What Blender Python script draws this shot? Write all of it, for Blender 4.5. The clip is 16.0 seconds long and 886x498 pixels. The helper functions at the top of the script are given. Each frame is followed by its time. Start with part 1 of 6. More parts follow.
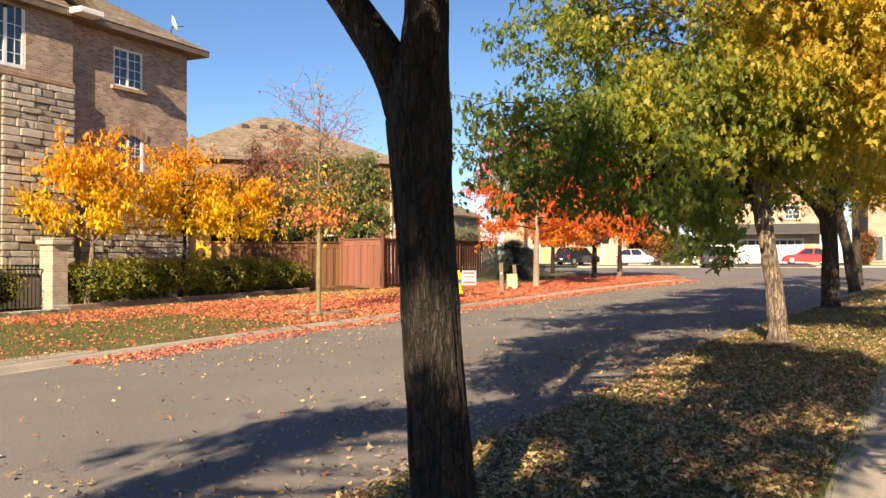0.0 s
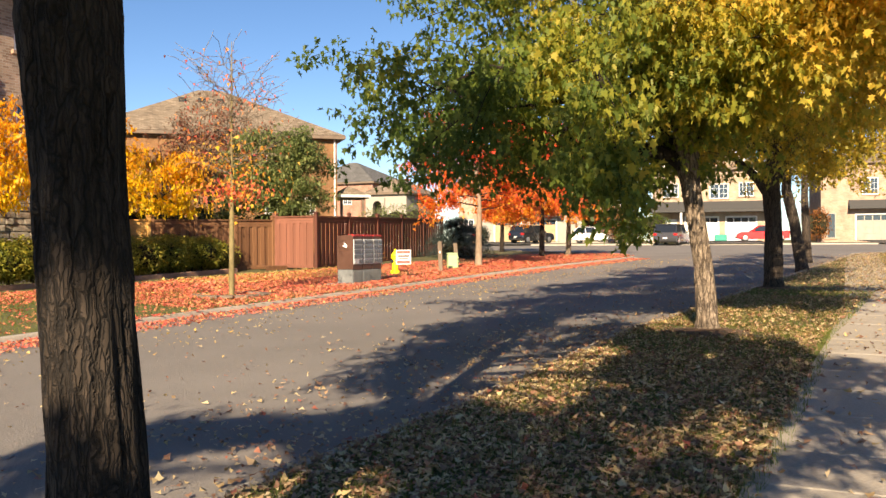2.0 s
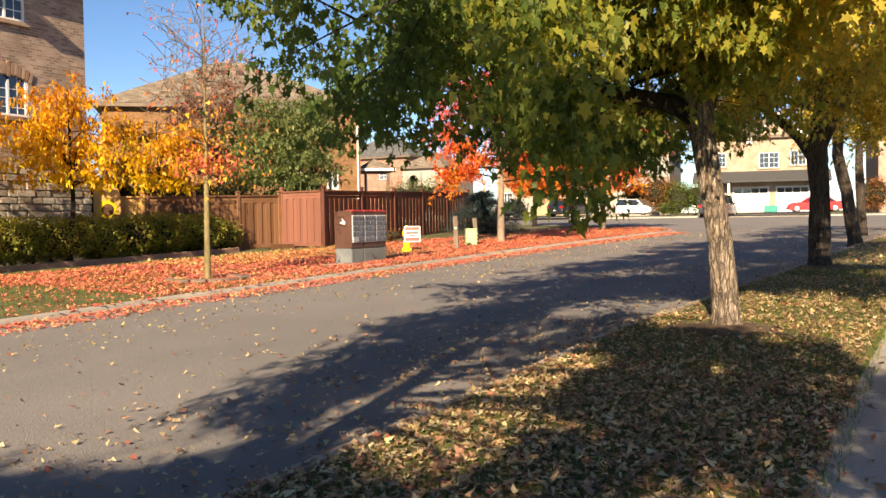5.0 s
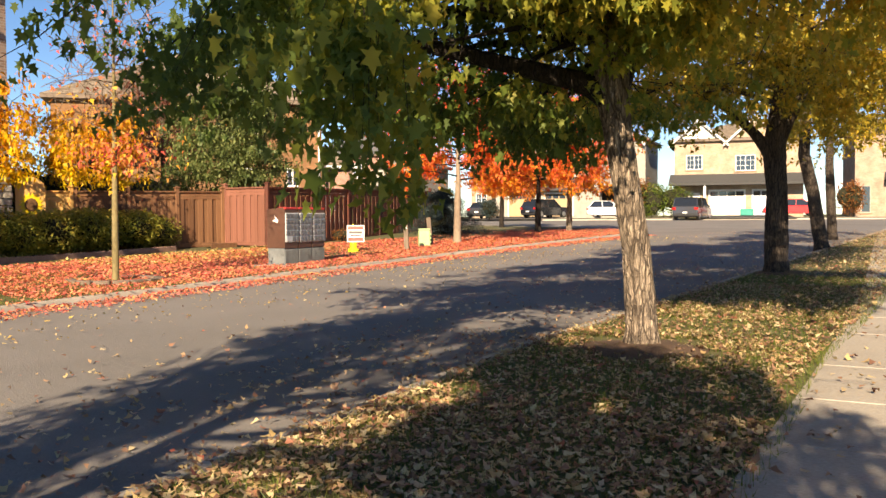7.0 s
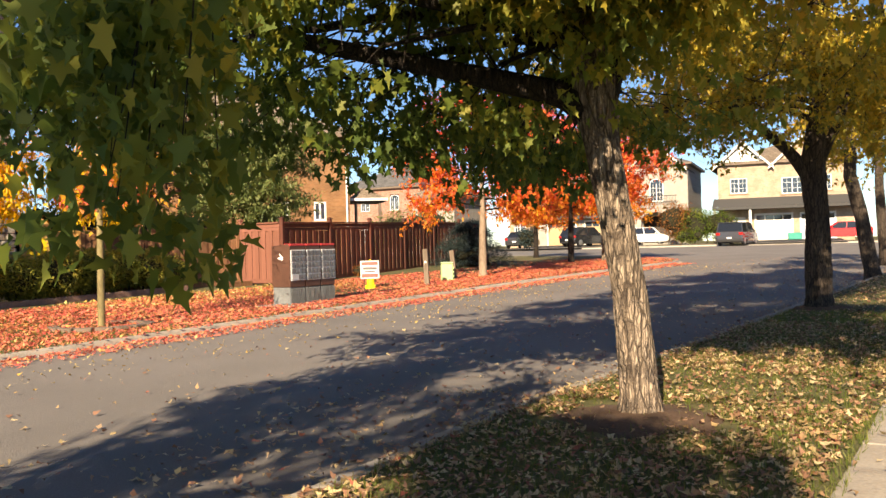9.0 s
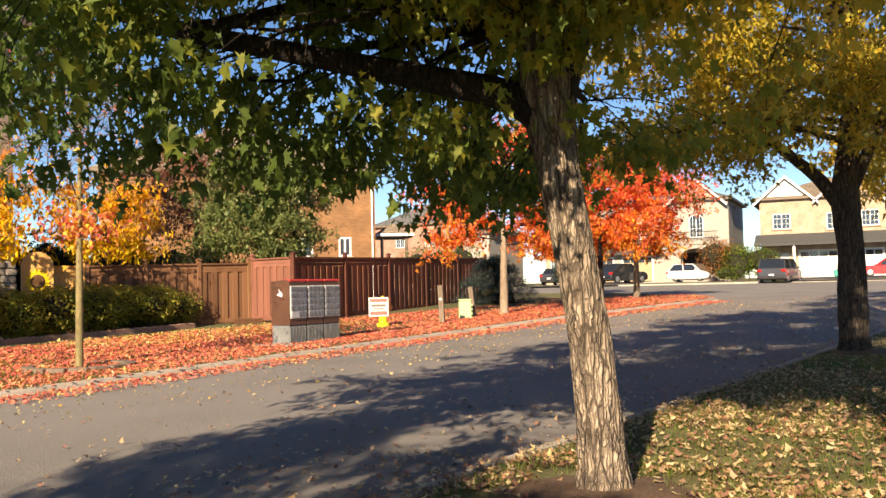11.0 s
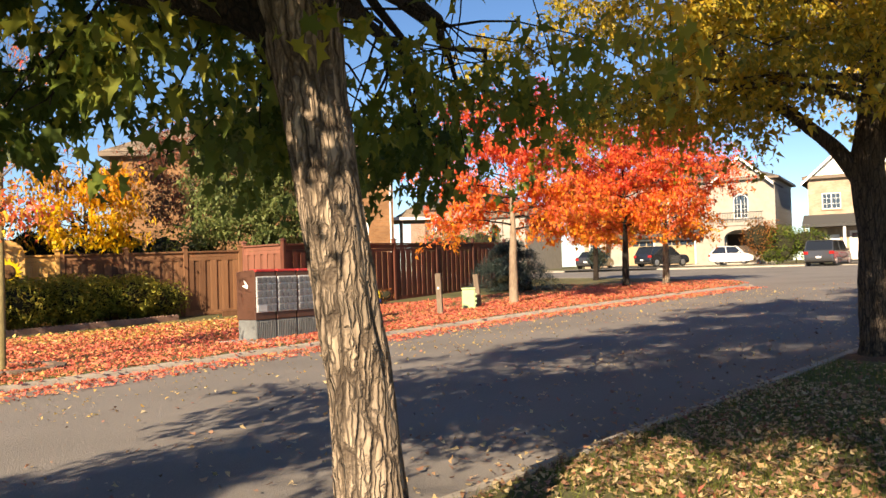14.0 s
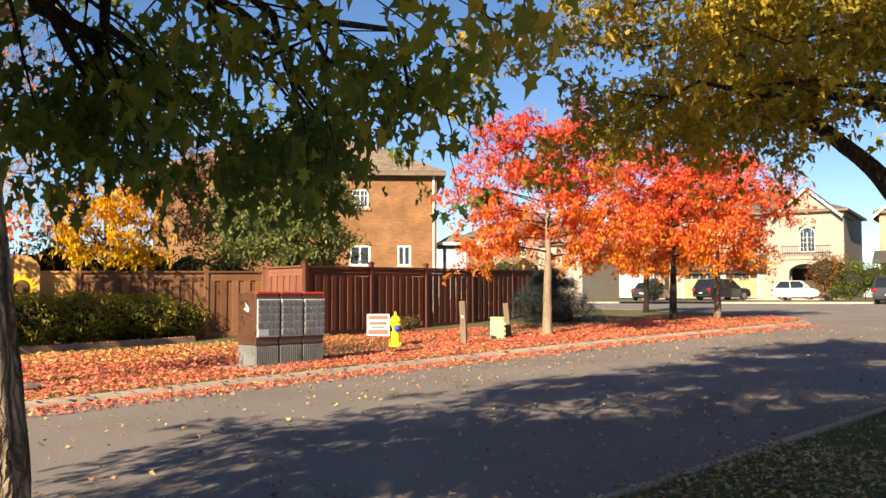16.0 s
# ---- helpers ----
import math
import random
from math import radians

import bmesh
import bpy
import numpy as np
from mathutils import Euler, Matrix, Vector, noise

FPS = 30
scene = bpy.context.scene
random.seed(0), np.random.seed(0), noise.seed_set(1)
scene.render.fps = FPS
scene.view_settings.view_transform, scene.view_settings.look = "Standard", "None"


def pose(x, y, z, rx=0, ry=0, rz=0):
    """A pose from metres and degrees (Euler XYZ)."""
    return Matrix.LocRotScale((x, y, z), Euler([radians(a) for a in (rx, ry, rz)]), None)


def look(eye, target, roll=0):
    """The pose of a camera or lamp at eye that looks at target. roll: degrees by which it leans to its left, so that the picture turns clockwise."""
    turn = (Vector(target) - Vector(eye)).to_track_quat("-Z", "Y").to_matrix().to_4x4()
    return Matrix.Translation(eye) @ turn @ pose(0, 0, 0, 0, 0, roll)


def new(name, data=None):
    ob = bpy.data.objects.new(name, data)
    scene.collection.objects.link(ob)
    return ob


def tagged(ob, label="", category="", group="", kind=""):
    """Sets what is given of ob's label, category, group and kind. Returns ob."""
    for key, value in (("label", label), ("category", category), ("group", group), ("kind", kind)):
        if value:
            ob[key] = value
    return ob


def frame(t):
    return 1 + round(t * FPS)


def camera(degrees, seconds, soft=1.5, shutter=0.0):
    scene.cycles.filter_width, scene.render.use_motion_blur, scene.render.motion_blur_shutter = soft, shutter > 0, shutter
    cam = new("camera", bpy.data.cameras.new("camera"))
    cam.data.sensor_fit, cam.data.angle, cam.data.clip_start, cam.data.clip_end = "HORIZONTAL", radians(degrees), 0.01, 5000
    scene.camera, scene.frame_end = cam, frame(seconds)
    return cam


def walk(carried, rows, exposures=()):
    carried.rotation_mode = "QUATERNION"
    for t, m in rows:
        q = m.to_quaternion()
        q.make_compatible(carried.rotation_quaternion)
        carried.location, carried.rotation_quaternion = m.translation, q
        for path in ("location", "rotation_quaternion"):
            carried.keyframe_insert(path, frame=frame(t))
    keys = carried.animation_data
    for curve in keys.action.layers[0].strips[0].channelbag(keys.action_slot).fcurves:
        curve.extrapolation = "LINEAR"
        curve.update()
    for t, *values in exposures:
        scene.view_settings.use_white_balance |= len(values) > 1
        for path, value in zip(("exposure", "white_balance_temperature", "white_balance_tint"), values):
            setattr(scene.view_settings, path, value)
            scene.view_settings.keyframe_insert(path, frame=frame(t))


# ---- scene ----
cam = camera(52.0, 16.0)
PATH = [
    (0, (-0.029, -0.058, 1.532), (-0.691, 1.83, 1.568), -0.1),
    (0.5, (0.108, 0.418, 1.536), (-0.49, 2.326, 1.594), -0.8),
    (1, (0.188, 0.702, 1.57), (-0.39, 2.615, 1.647), 0.2),
    (1.5, (0.284, 1.13, 1.579), (-0.274, 3.05, 1.653), 0.1),
    (2, (0.365, 1.708, 1.539), (-0.218, 3.621, 1.527), -0.3),
    (2.5, (0.386, 2.189, 1.551), (-0.268, 4.079, 1.503), -0.1),
    (3, (0.403, 2.624, 1.554), (-0.272, 4.506, 1.512), -0.1),
    (3.5, (0.439, 3.066, 1.546), (-0.298, 4.925, 1.518), 0.0),
    (4, (0.495, 3.49, 1.537), (-0.251, 5.346, 1.524), -0.9),
    (4.5, (0.588, 3.975, 1.538), (-0.117, 5.846, 1.498), -1.2),
    (5, (0.685, 4.383, 1.551), (0.001, 6.261, 1.484), -0.9),
    (5.2, (0.726, 4.566, 1.545), (0.07, 6.454, 1.471), -1.3),
    (7.3, (1.293, 6.478, 1.498), (0.636, 8.367, 1.434), -0.1),
    (7.5, (1.354, 6.659, 1.495), (0.669, 8.537, 1.433), -0.1),
    (8, (1.354, 7.112, 1.531), (0.643, 8.981, 1.475), -1.1),
    (8.5, (1.329, 7.463, 1.579), (0.59, 9.321, 1.549), -1.5),
    (9, (1.371, 7.843, 1.592), (0.628, 9.7, 1.593), -1.5),
    (9.2, (1.411, 8.021, 1.588), (0.679, 9.882, 1.599), -1.7),
    (11.3, (1.66, 9.549, 1.56), (0.81, 11.358, 1.646), -1.2),
    (11.5, (1.69, 9.743, 1.566), (0.829, 11.547, 1.636), -1.2),
    (12, (1.617, 10.201, 1.607), (0.786, 12.019, 1.663), -1.2),
    (12.5, (1.698, 10.561, 1.68), (0.829, 12.361, 1.746), -1.2),
    (13, (1.781, 10.965, 1.69), (0.876, 12.746, 1.768), -1.2),
    (13.5, (1.827, 11.39, 1.683), (0.951, 13.186, 1.764), -1.5),
    (14, (1.995, 11.739, 1.661), (1.071, 13.512, 1.711), -1.7),
    (14.5, (2.105, 12.111, 1.647), (1.173, 13.88, 1.686), -2.1),
    (15, (2.173, 12.49, 1.666), (1.223, 14.249, 1.751), -2.0),
    (15.5, (2.287, 12.886, 1.666), (1.254, 14.595, 1.765), -0.6),
    (16, (2.26, 13.302, 1.67), (1.216, 15.004, 1.78), -0.1),
]
walk(cam, [(t, look(eye, target, roll)) for t, eye, target, roll in PATH], [(0.0, 1.28, 8500, 12), (16.0, 1.27, 8500, 12)])

# ---- light ----
SUN_AZ, SUN_EL = radians(5.0), radians(26.0)      # the sun stands behind the walker, slightly over the street side
world = bpy.data.worlds.new("sky")
scene.world = world
world.use_nodes = True
wn = world.node_tree
sky = wn.nodes.new("ShaderNodeTexSky")
sky.sky_type = "NISHITA"
sky.sun_disc = False
sky.sun_elevation, sky.sun_rotation = SUN_EL, math.pi - SUN_AZ
sky.air_density, sky.dust_density, sky.ozone_density = 0.67, 0.0, 3.3
deep = wn.nodes.new("ShaderNodeHueSaturation")
deep.inputs["Saturation"].default_value = 1.17
deep.inputs["Hue"].default_value = 0.505
wn.links.new(sky.outputs[0], deep.inputs["Color"])
wn.links.new(deep.outputs[0], wn.nodes["Background"].inputs[0])
wn.nodes["Background"].inputs[1].default_value = 0.077
sun = new("sun", bpy.data.lights.new("sun", "SUN"))
sun.data.energy, sun.data.angle, sun.data.color = 5.0, radians(0.53), (1.0, 0.9, 0.76)
sun.matrix_world = look((50 * math.sin(SUN_AZ), -50 * math.cos(SUN_AZ), 50 * math.tan(SUN_EL)), (0, 0, 0))


# ---- materials ----
def rgb(c):
    return (*c, 1.0)


def material(name, dark, light, scale=3.0, fine=40.0, rough=0.8, bump=0.3, metal=0.0, stretch=(1, 1, 1), by_object=0.0, by_island=0.0, spec=0.4):
    """A surface of two tones, mixed by coarse and fine noise, with fine relief."""
    m = bpy.data.materials.new(name)
    m.use_nodes = True
    nt, n = m.node_tree, m.node_tree.nodes
    b = n["Principled BSDF"]
    co, mp = n.new("ShaderNodeTexCoord"), n.new("ShaderNodeMapping")
    mp.inputs["Scale"].default_value = stretch
    nt.links.new(co.outputs["Object"], mp.inputs[0])
    n1, n2 = n.new("ShaderNodeTexNoise"), n.new("ShaderNodeTexNoise")
    for q, s in ((n1, scale), (n2, fine)):
        q.inputs["Scale"].default_value = s
        q.inputs["Detail"].default_value = 5
        nt.links.new(mp.outputs[0], q.inputs["Vector"])
    add = n.new("ShaderNodeMath")
    add.operation = "ADD"
    nt.links.new(n1.outputs[0], add.inputs[0])
    nt.links.new(n2.outputs[0], add.inputs[1])
    last = add.outputs[0]
    for amount, node, out in ((by_object, "ShaderNodeObjectInfo", "Random"), (by_island, "ShaderNodeNewGeometry", "Random Per Island")):
        if amount:
            o = n.new(node)
            k = n.new("ShaderNodeMath")
            k.operation = "MULTIPLY_ADD"
            k.inputs[1].default_value = amount
            nt.links.new(o.outputs[out], k.inputs[0])
            nt.links.new(last, k.inputs[2])
            k2 = n.new("ShaderNodeMath")
            k2.operation = "SUBTRACT"
            k2.inputs[1].default_value = amount / 2
            nt.links.new(k.outputs[0], k2.inputs[0])
            last = k2.outputs[0]
    ramp = n.new("ShaderNodeValToRGB")
    ramp.color_ramp.elements[0].position, ramp.color_ramp.elements[1].position = 0.36, 0.64
    half = n.new("ShaderNodeMath")
    half.operation = "MULTIPLY"
    half.inputs[1].default_value = 0.5
    nt.links.new(last, half.inputs[0])
    nt.links.new(half.outputs[0], ramp.inputs[0])
    ramp.color_ramp.elements[0].color, ramp.color_ramp.elements[1].color = rgb(dark), rgb(light)
    nt.links.new(ramp.outputs[0], b.inputs["Base Color"])
    b.inputs["Roughness"].default_value, b.inputs["Metallic"].default_value = rough, metal
    b.inputs["Specular IOR Level"].default_value = spec
    if bump:
        bp = n.new("ShaderNodeBump")
        bp.inputs["Strength"].default_value, bp.inputs["Distance"].default_value = bump, 0.02
        nt.links.new(n2.outputs[0], bp.inputs["Height"])
        nt.links.new(bp.outputs[0], b.inputs["Normal"])
    return m


def leaf_material(name, colours, lean=(0, 0, 0), shift=0.0, spread=0.5, clump=0.9, translucent=0.48):
    """Leaf colours from the first to the last, by leaf, by clump and along the direction lean (per metre)."""
    m = bpy.data.materials.new(name)
    m.use_nodes = True
    nt, n = m.node_tree, m.node_tree.nodes
    b, out = n["Principled BSDF"], n["Material Output"]
    geo, co, noi = n.new("ShaderNodeNewGeometry"), n.new("ShaderNodeTexCoord"), n.new("ShaderNodeTexNoise")
    noi.inputs["Scale"].default_value = 0.8
    noi.inputs["Detail"].default_value = 3
    nt.links.new(co.outputs["Object"], noi.inputs["Vector"])
    dot = n.new("ShaderNodeVectorMath")
    dot.operation = "DOT_PRODUCT"
    dot.inputs[1].default_value = lean
    nt.links.new(co.outputs["Object"], dot.inputs[0])

    def ma(a, k, c):
        q = n.new("ShaderNodeMath")
        q.operation = "MULTIPLY_ADD"
        nt.links.new(a, q.inputs[0])
        q.inputs[1].default_value = k
        if isinstance(c, float):
            q.inputs[2].default_value = c
        else:
            nt.links.new(c, q.inputs[2])
        return q.outputs[0]
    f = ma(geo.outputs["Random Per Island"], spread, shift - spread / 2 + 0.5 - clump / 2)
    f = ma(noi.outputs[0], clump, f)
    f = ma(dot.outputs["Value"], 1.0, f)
    ramp = n.new("ShaderNodeValToRGB")
    el = ramp.color_ramp.elements
    for k, c in enumerate(colours):
        p = k / (len(colours) - 1)
        e = el[0] if k == 0 else el[1] if k == 1 else el.new(p)
        e.position, e.color = p, rgb(c)
    nt.links.new(f, ramp.inputs[0])
    nt.links.new(ramp.outputs[0], b.inputs["Base Color"])
    b.inputs["Roughness"].default_value = 0.5
    b.inputs["Specular IOR Level"].default_value = 0.35
    tr, mix = n.new("ShaderNodeBsdfTranslucent"), n.new("ShaderNodeMixShader")
    nt.links.new(ramp.outputs[0], tr.inputs[0])
    mix.inputs[0].default_value = translucent
    nt.links.new(b.outputs[0], mix.inputs[1])
    nt.links.new(tr.outputs[0], mix.inputs[2])
    nt.links.new(mix.outputs[0], out.inputs[0])
    return m


def brick_material(name, a, c, mortar, width=0.22, height=0.075, joint=0.012):
    m = material(name, a, c, 1.2, 30, 0.9, 0.0)
    nt, n = m.node_tree, m.node_tree.nodes
    b = n["Principled BSDF"]
    uv = n.new("ShaderNodeUVMap")
    br = n.new("ShaderNodeTexBrick")
    br.inputs["Scale"].default_value = 1.0
    br.inputs["Brick Width"].default_value, br.inputs["Row Height"].default_value = width, height
    br.inputs["Mortar Size"].default_value = joint
    br.inputs["Mortar Smooth"].default_value = 0.3
    br.inputs["Bias"].default_value = -0.1
    br.inputs["Color1"].default_value, br.inputs["Color2"].default_value = rgb(a), rgb(c)
    br.inputs["Mortar"].default_value = rgb(mortar)
    nt.links.new(uv.outputs[0], br.inputs["Vector"])
    mx = n.new("ShaderNodeMix")
    mx.data_type, mx.blend_type = "RGBA", "MULTIPLY"
    mx.inputs[0].default_value = 0.8
    noi = n.new("ShaderNodeTexNoise")
    noi.inputs["Scale"].default_value = 1.3
    noi.inputs["Detail"].default_value = 6
    rr = n.new("ShaderNodeMapRange")
    rr.inputs[1].default_value, rr.inputs[2].default_value = 0.3, 0.7
    rr.inputs[3].default_value, rr.inputs[4].default_value = 0.7, 1.25
    nt.links.new(uv.outputs[0], noi.inputs["Vector"])
    nt.links.new(noi.outputs[0], rr.inputs[0])
    nt.links.new(br.outputs["Color"], mx.inputs[6])
    nt.links.new(rr.outputs[0], mx.inputs[7])
    nt.links.new(mx.outputs[2], b.inputs["Base Color"])
    bp = n.new("ShaderNodeBump")
    bp.inputs["Strength"].default_value, bp.inputs["Distance"].default_value = 0.6, 0.01
    bp.invert = True
    nt.links.new(br.outputs["Fac"], bp.inputs["Height"])
    nt.links.new(bp.outputs[0], b.inputs["Normal"])
    return m


def bark_material(name, fissure, low, high, plates=30.0):
    """Long upright plates of bark, split by thin dark fissures, with weathered streaks."""
    m = material(name, low, high, 9, 70, 0.95, 0.0, stretch=(1, 1, 0.14))
    nt, n = m.node_tree, m.node_tree.nodes
    b = n["Principled BSDF"]
    co, mp, noi = n.new("ShaderNodeTexCoord"), n.new("ShaderNodeMapping"), n.new("ShaderNodeTexNoise")
    mp.inputs["Scale"].default_value = (1, 1, 0.17)
    noi.inputs["Scale"].default_value, noi.inputs["Detail"].default_value = 14, 4
    nt.links.new(co.outputs["Object"], noi.inputs["Vector"])
    mixv = n.new("ShaderNodeVectorMath")
    mixv.operation = "MULTIPLY_ADD"
    nt.links.new(noi.outputs["Color"], mixv.inputs[0])
    mixv.inputs[1].default_value = (0.035, 0.035, 0.2)
    nt.links.new(co.outputs["Object"], mixv.inputs[2])
    nt.links.new(mixv.outputs[0], mp.inputs[0])
    heights = []
    for scale, width in ((plates, 0.11), (plates * 2.6, 0.18)):
        vo = n.new("ShaderNodeTexVoronoi")
        vo.feature = "DISTANCE_TO_EDGE"
        vo.inputs["Scale"].default_value = scale
        nt.links.new(mp.outputs[0], vo.inputs["Vector"])
        mr = n.new("ShaderNodeMapRange")
        mr.inputs[1].default_value, mr.inputs[2].default_value = 0.0, width
        nt.links.new(vo.outputs["Distance"], mr.inputs[0])
        heights.append(mr.outputs[0])
    fine = n.new("ShaderNodeMapRange")
    fine.inputs[3].default_value = 0.45
    nt.links.new(heights[1], fine.inputs[0])
    both = n.new("ShaderNodeMath")
    both.operation = "MULTIPLY"
    nt.links.new(heights[0], both.inputs[0])
    nt.links.new(fine.outputs[0], both.inputs[1])
    base = b.inputs["Base Color"].links[0].from_socket
    mx = n.new("ShaderNodeMix")
    mx.data_type = "RGBA"
    nt.links.new(both.outputs[0], mx.inputs[0])
    mx.inputs[6].default_value = rgb(fissure)
    nt.links.new(base, mx.inputs[7])
    nt.links.new(mx.outputs[2], b.inputs["Base Color"])
    bp = n.new("ShaderNodeBump")
    bp.inputs["Strength"].default_value, bp.inputs["Distance"].default_value = 1.0, 0.02
    nt.links.new(both.outputs[0], bp.inputs["Height"])
    nt.links.new(bp.outputs[0], b.inputs["Normal"])
    return m


def glass_material(name, tint):
    m = bpy.data.materials.new(name)
    m.use_nodes = True
    b = m.node_tree.nodes["Principled BSDF"]
    b.inputs["Base Color"].default_value = rgb(tint)
    b.inputs["Roughness"].default_value = 0.04
    b.inputs["Specular IOR Level"].default_value = 0.9
    return m


ASPHALT = material("asphalt", (0.15, 0.138, 0.128), (0.22, 0.202, 0.188), 0.35, 60, 0.9, 0.5)
FRESH_ASPHALT = material("fresh_asphalt", (0.03, 0.03, 0.032), (0.05, 0.05, 0.05), 1, 60, 0.85, 0.4)
CONCRETE = material("concrete", (0.28, 0.25, 0.215), (0.4, 0.36, 0.31), 1.2, 45, 0.9, 0.35, by_object=0.2)
KERB = material("kerb_concrete", (0.28, 0.25, 0.21), (0.43, 0.385, 0.33), 1.5, 40, 0.9, 0.4)
LAWN = material("lawn_soil", (0.05, 0.06, 0.02), (0.15, 0.13, 0.055), 0.9, 30, 1.0, 0.8)
DIRT = material("bare_dirt", (0.07, 0.04, 0.025), (0.14, 0.085, 0.055), 2, 50, 1.0, 0.8)
FAR_GROUND = material("far_ground", (0.07, 0.075, 0.03), (0.13, 0.11, 0.05), 0.05, 3, 1.0, 0.2)
GRASS = leaf_material("grass_blades", [(0.07, 0.11, 0.02), (0.14, 0.19, 0.035), (0.27, 0.26, 0.075)], spread=0.9, clump=0.7)
BARK = bark_material("grey_brown_bark", (0.06, 0.043, 0.032), (0.17, 0.126, 0.09), (0.44, 0.345, 0.26), 17.0)
# near-black; on the near maple, crown shade is worked into this bark colour
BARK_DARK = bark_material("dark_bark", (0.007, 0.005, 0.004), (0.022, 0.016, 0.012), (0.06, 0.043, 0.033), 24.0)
BARK_MID = bark_material("brown_bark", (0.015, 0.011, 0.009), (0.05, 0.037, 0.028), (0.15, 0.112, 0.085), 22.0)
BARK_PALE = material("pale_smooth_bark", (0.15, 0.11, 0.08), (0.3, 0.235, 0.175), 5, 30, 0.9, 0.5, stretch=(1, 1, 0.25))
BARK_GREEN = material("young_olive_bark", (0.12, 0.095, 0.042), (0.24, 0.195, 0.09), 6, 40, 0.8, 0.3, stretch=(1, 1, 0.3))


# ---- building helpers ----
def ground_z(x, y):
    """The street climbs gently away from the start, falls a little to its west side and levels off past the far houses."""
    fall = 0.018 * max(0.0, min(-x - 1.5, 9.0)) * max(0.0, min(1.0, (45.0 - y) / 15.0))
    return -0.02 + 0.0165 * max(-60.0, min(y, 110.0)) - fall


class Mesh:
    """Collects vertices and faces for one mesh."""

    def __init__(self):
        self.v, self.f = [], []

    def add(self, v, f):
        k = len(self.v)
        self.v += [tuple(p) for p in v]
        self.f += [tuple(i + k for i in q) for q in f]
        return self

    def box(self, x0, x1, y0, y1, z0, z1, m=None):
        v = [(x, y, z) for z in (z0, z1) for x, y in ((x0, y0), (x1, y0), (x1, y1), (x0, y1))]
        if m:
            v = [m @ Vector(p) for p in v]
        return self.add(v, [(0, 3, 2, 1), (4, 5, 6, 7), (0, 1, 5, 4), (1, 2, 6, 5), (2, 3, 7, 6), (3, 0, 4, 7)])

    def prism(self, poly, z0, z1, m=None):
        n = len(poly)
        v = [(x, y, z) for z in (z0, z1) for x, y in poly]
        if m:
            v = [m @ Vector(p) for p in v]
        return self.add(v, [tuple(range(n))[::-1], tuple(range(n, 2 * n))] + [(i, (i + 1) % n, (i + 1) % n + n, i + n) for i in range(n)])

    def tube(self, pts, radii, n=8, ridge=0.0, seed=0, closed=True):
        rnd = random.Random(seed)
        k = len(self.v)
        ph = [rnd.uniform(0, 6.28) for _ in range(4)]
        side = None
        for i, p in enumerate(pts):
            p = Vector(p)
            d = (Vector(pts[min(i + 1, len(pts) - 1)]) - Vector(pts[max(i - 1, 0)])).normalized()
            if side is None:
                side = d.orthogonal().normalized()
            side = (side - d * side.dot(d)).normalized()
            up = d.cross(side)
            for j in range(n):
                a = 2 * math.pi * j / n
                r = radii[i]
                if ridge:
                    q = Vector((math.cos(a) * 4.5 + ph[0], math.sin(a) * 4.5 + ph[1], p.z * 1.4))
                    big = noise.noise(q * 0.35)
                    r *= 1 + ridge * (1.2 * (0.5 - 2.2 * abs(noise.noise(q))) + 0.6 * (0.5 - 2 * abs(noise.noise(q * 2.3))) + 0.9 * big)
                self.v.append(tuple(p + (side * math.cos(a) + up * math.sin(a)) * r))
        m = len(pts)
        for i in range(m - 1):
            for j in range(n):
                a, b = k + i * n + j, k + i * n + (j + 1) % n
                self.f.append((a, b, b + n, a + n))
        if closed:
            self.f.append(tuple(k + j for j in range(n))[::-1])
            self.f.append(tuple(k + (m - 1) * n + j for j in range(n)))
        return self

    def lathe(self, prof, n=20, m=None):
        """A turned form from (radius, height) pairs."""
        v = [(r * math.cos(2 * math.pi * j / n), r * math.sin(2 * math.pi * j / n), z) for r, z in prof for j in range(n)]
        if m:
            v = [m @ Vector(p) for p in v]
        f = [(i * n + j, i * n + (j + 1) % n, (i + 1) * n + (j + 1) % n, (i + 1) * n + j) for i in range(len(prof) - 1) for j in range(n)]
        f += [tuple(range(n))[::-1], tuple(range((len(prof) - 1) * n, len(prof) * n))]
        return self.add(v, f)

    def data(self, name, mat, smooth=False, bevel=0.0, uv=False):
        me = bpy.data.meshes.new(name)
        me.from_pydata(self.v, [], self.f)
        if bevel:
            bm = bmesh.new()
            bm.from_mesh(me)
            bmesh.ops.bevel(bm, geom=bm.edges[:], offset=bevel, segments=1, affect="EDGES", clamp_overlap=True)
            bm.to_mesh(me)
            bm.free()
        if uv:
            lay = me.uv_layers.new(name="UVMap")
            for p in me.polygons:
                nx, ny, nz = p.normal
                for li in p.loop_indices:
                    x, y, z = me.vertices[me.loops[li].vertex_index].co
                    lay.data[li].uv = (x, y) if abs(nz) > 0.7 else (x, z) if abs(ny) > abs(nx) else (y, z)
        me.materials.append(mat)
        if smooth:
            me.polygons.foreach_set("use_smooth", [True] * len(me.polygons))
        me.update()
        return me


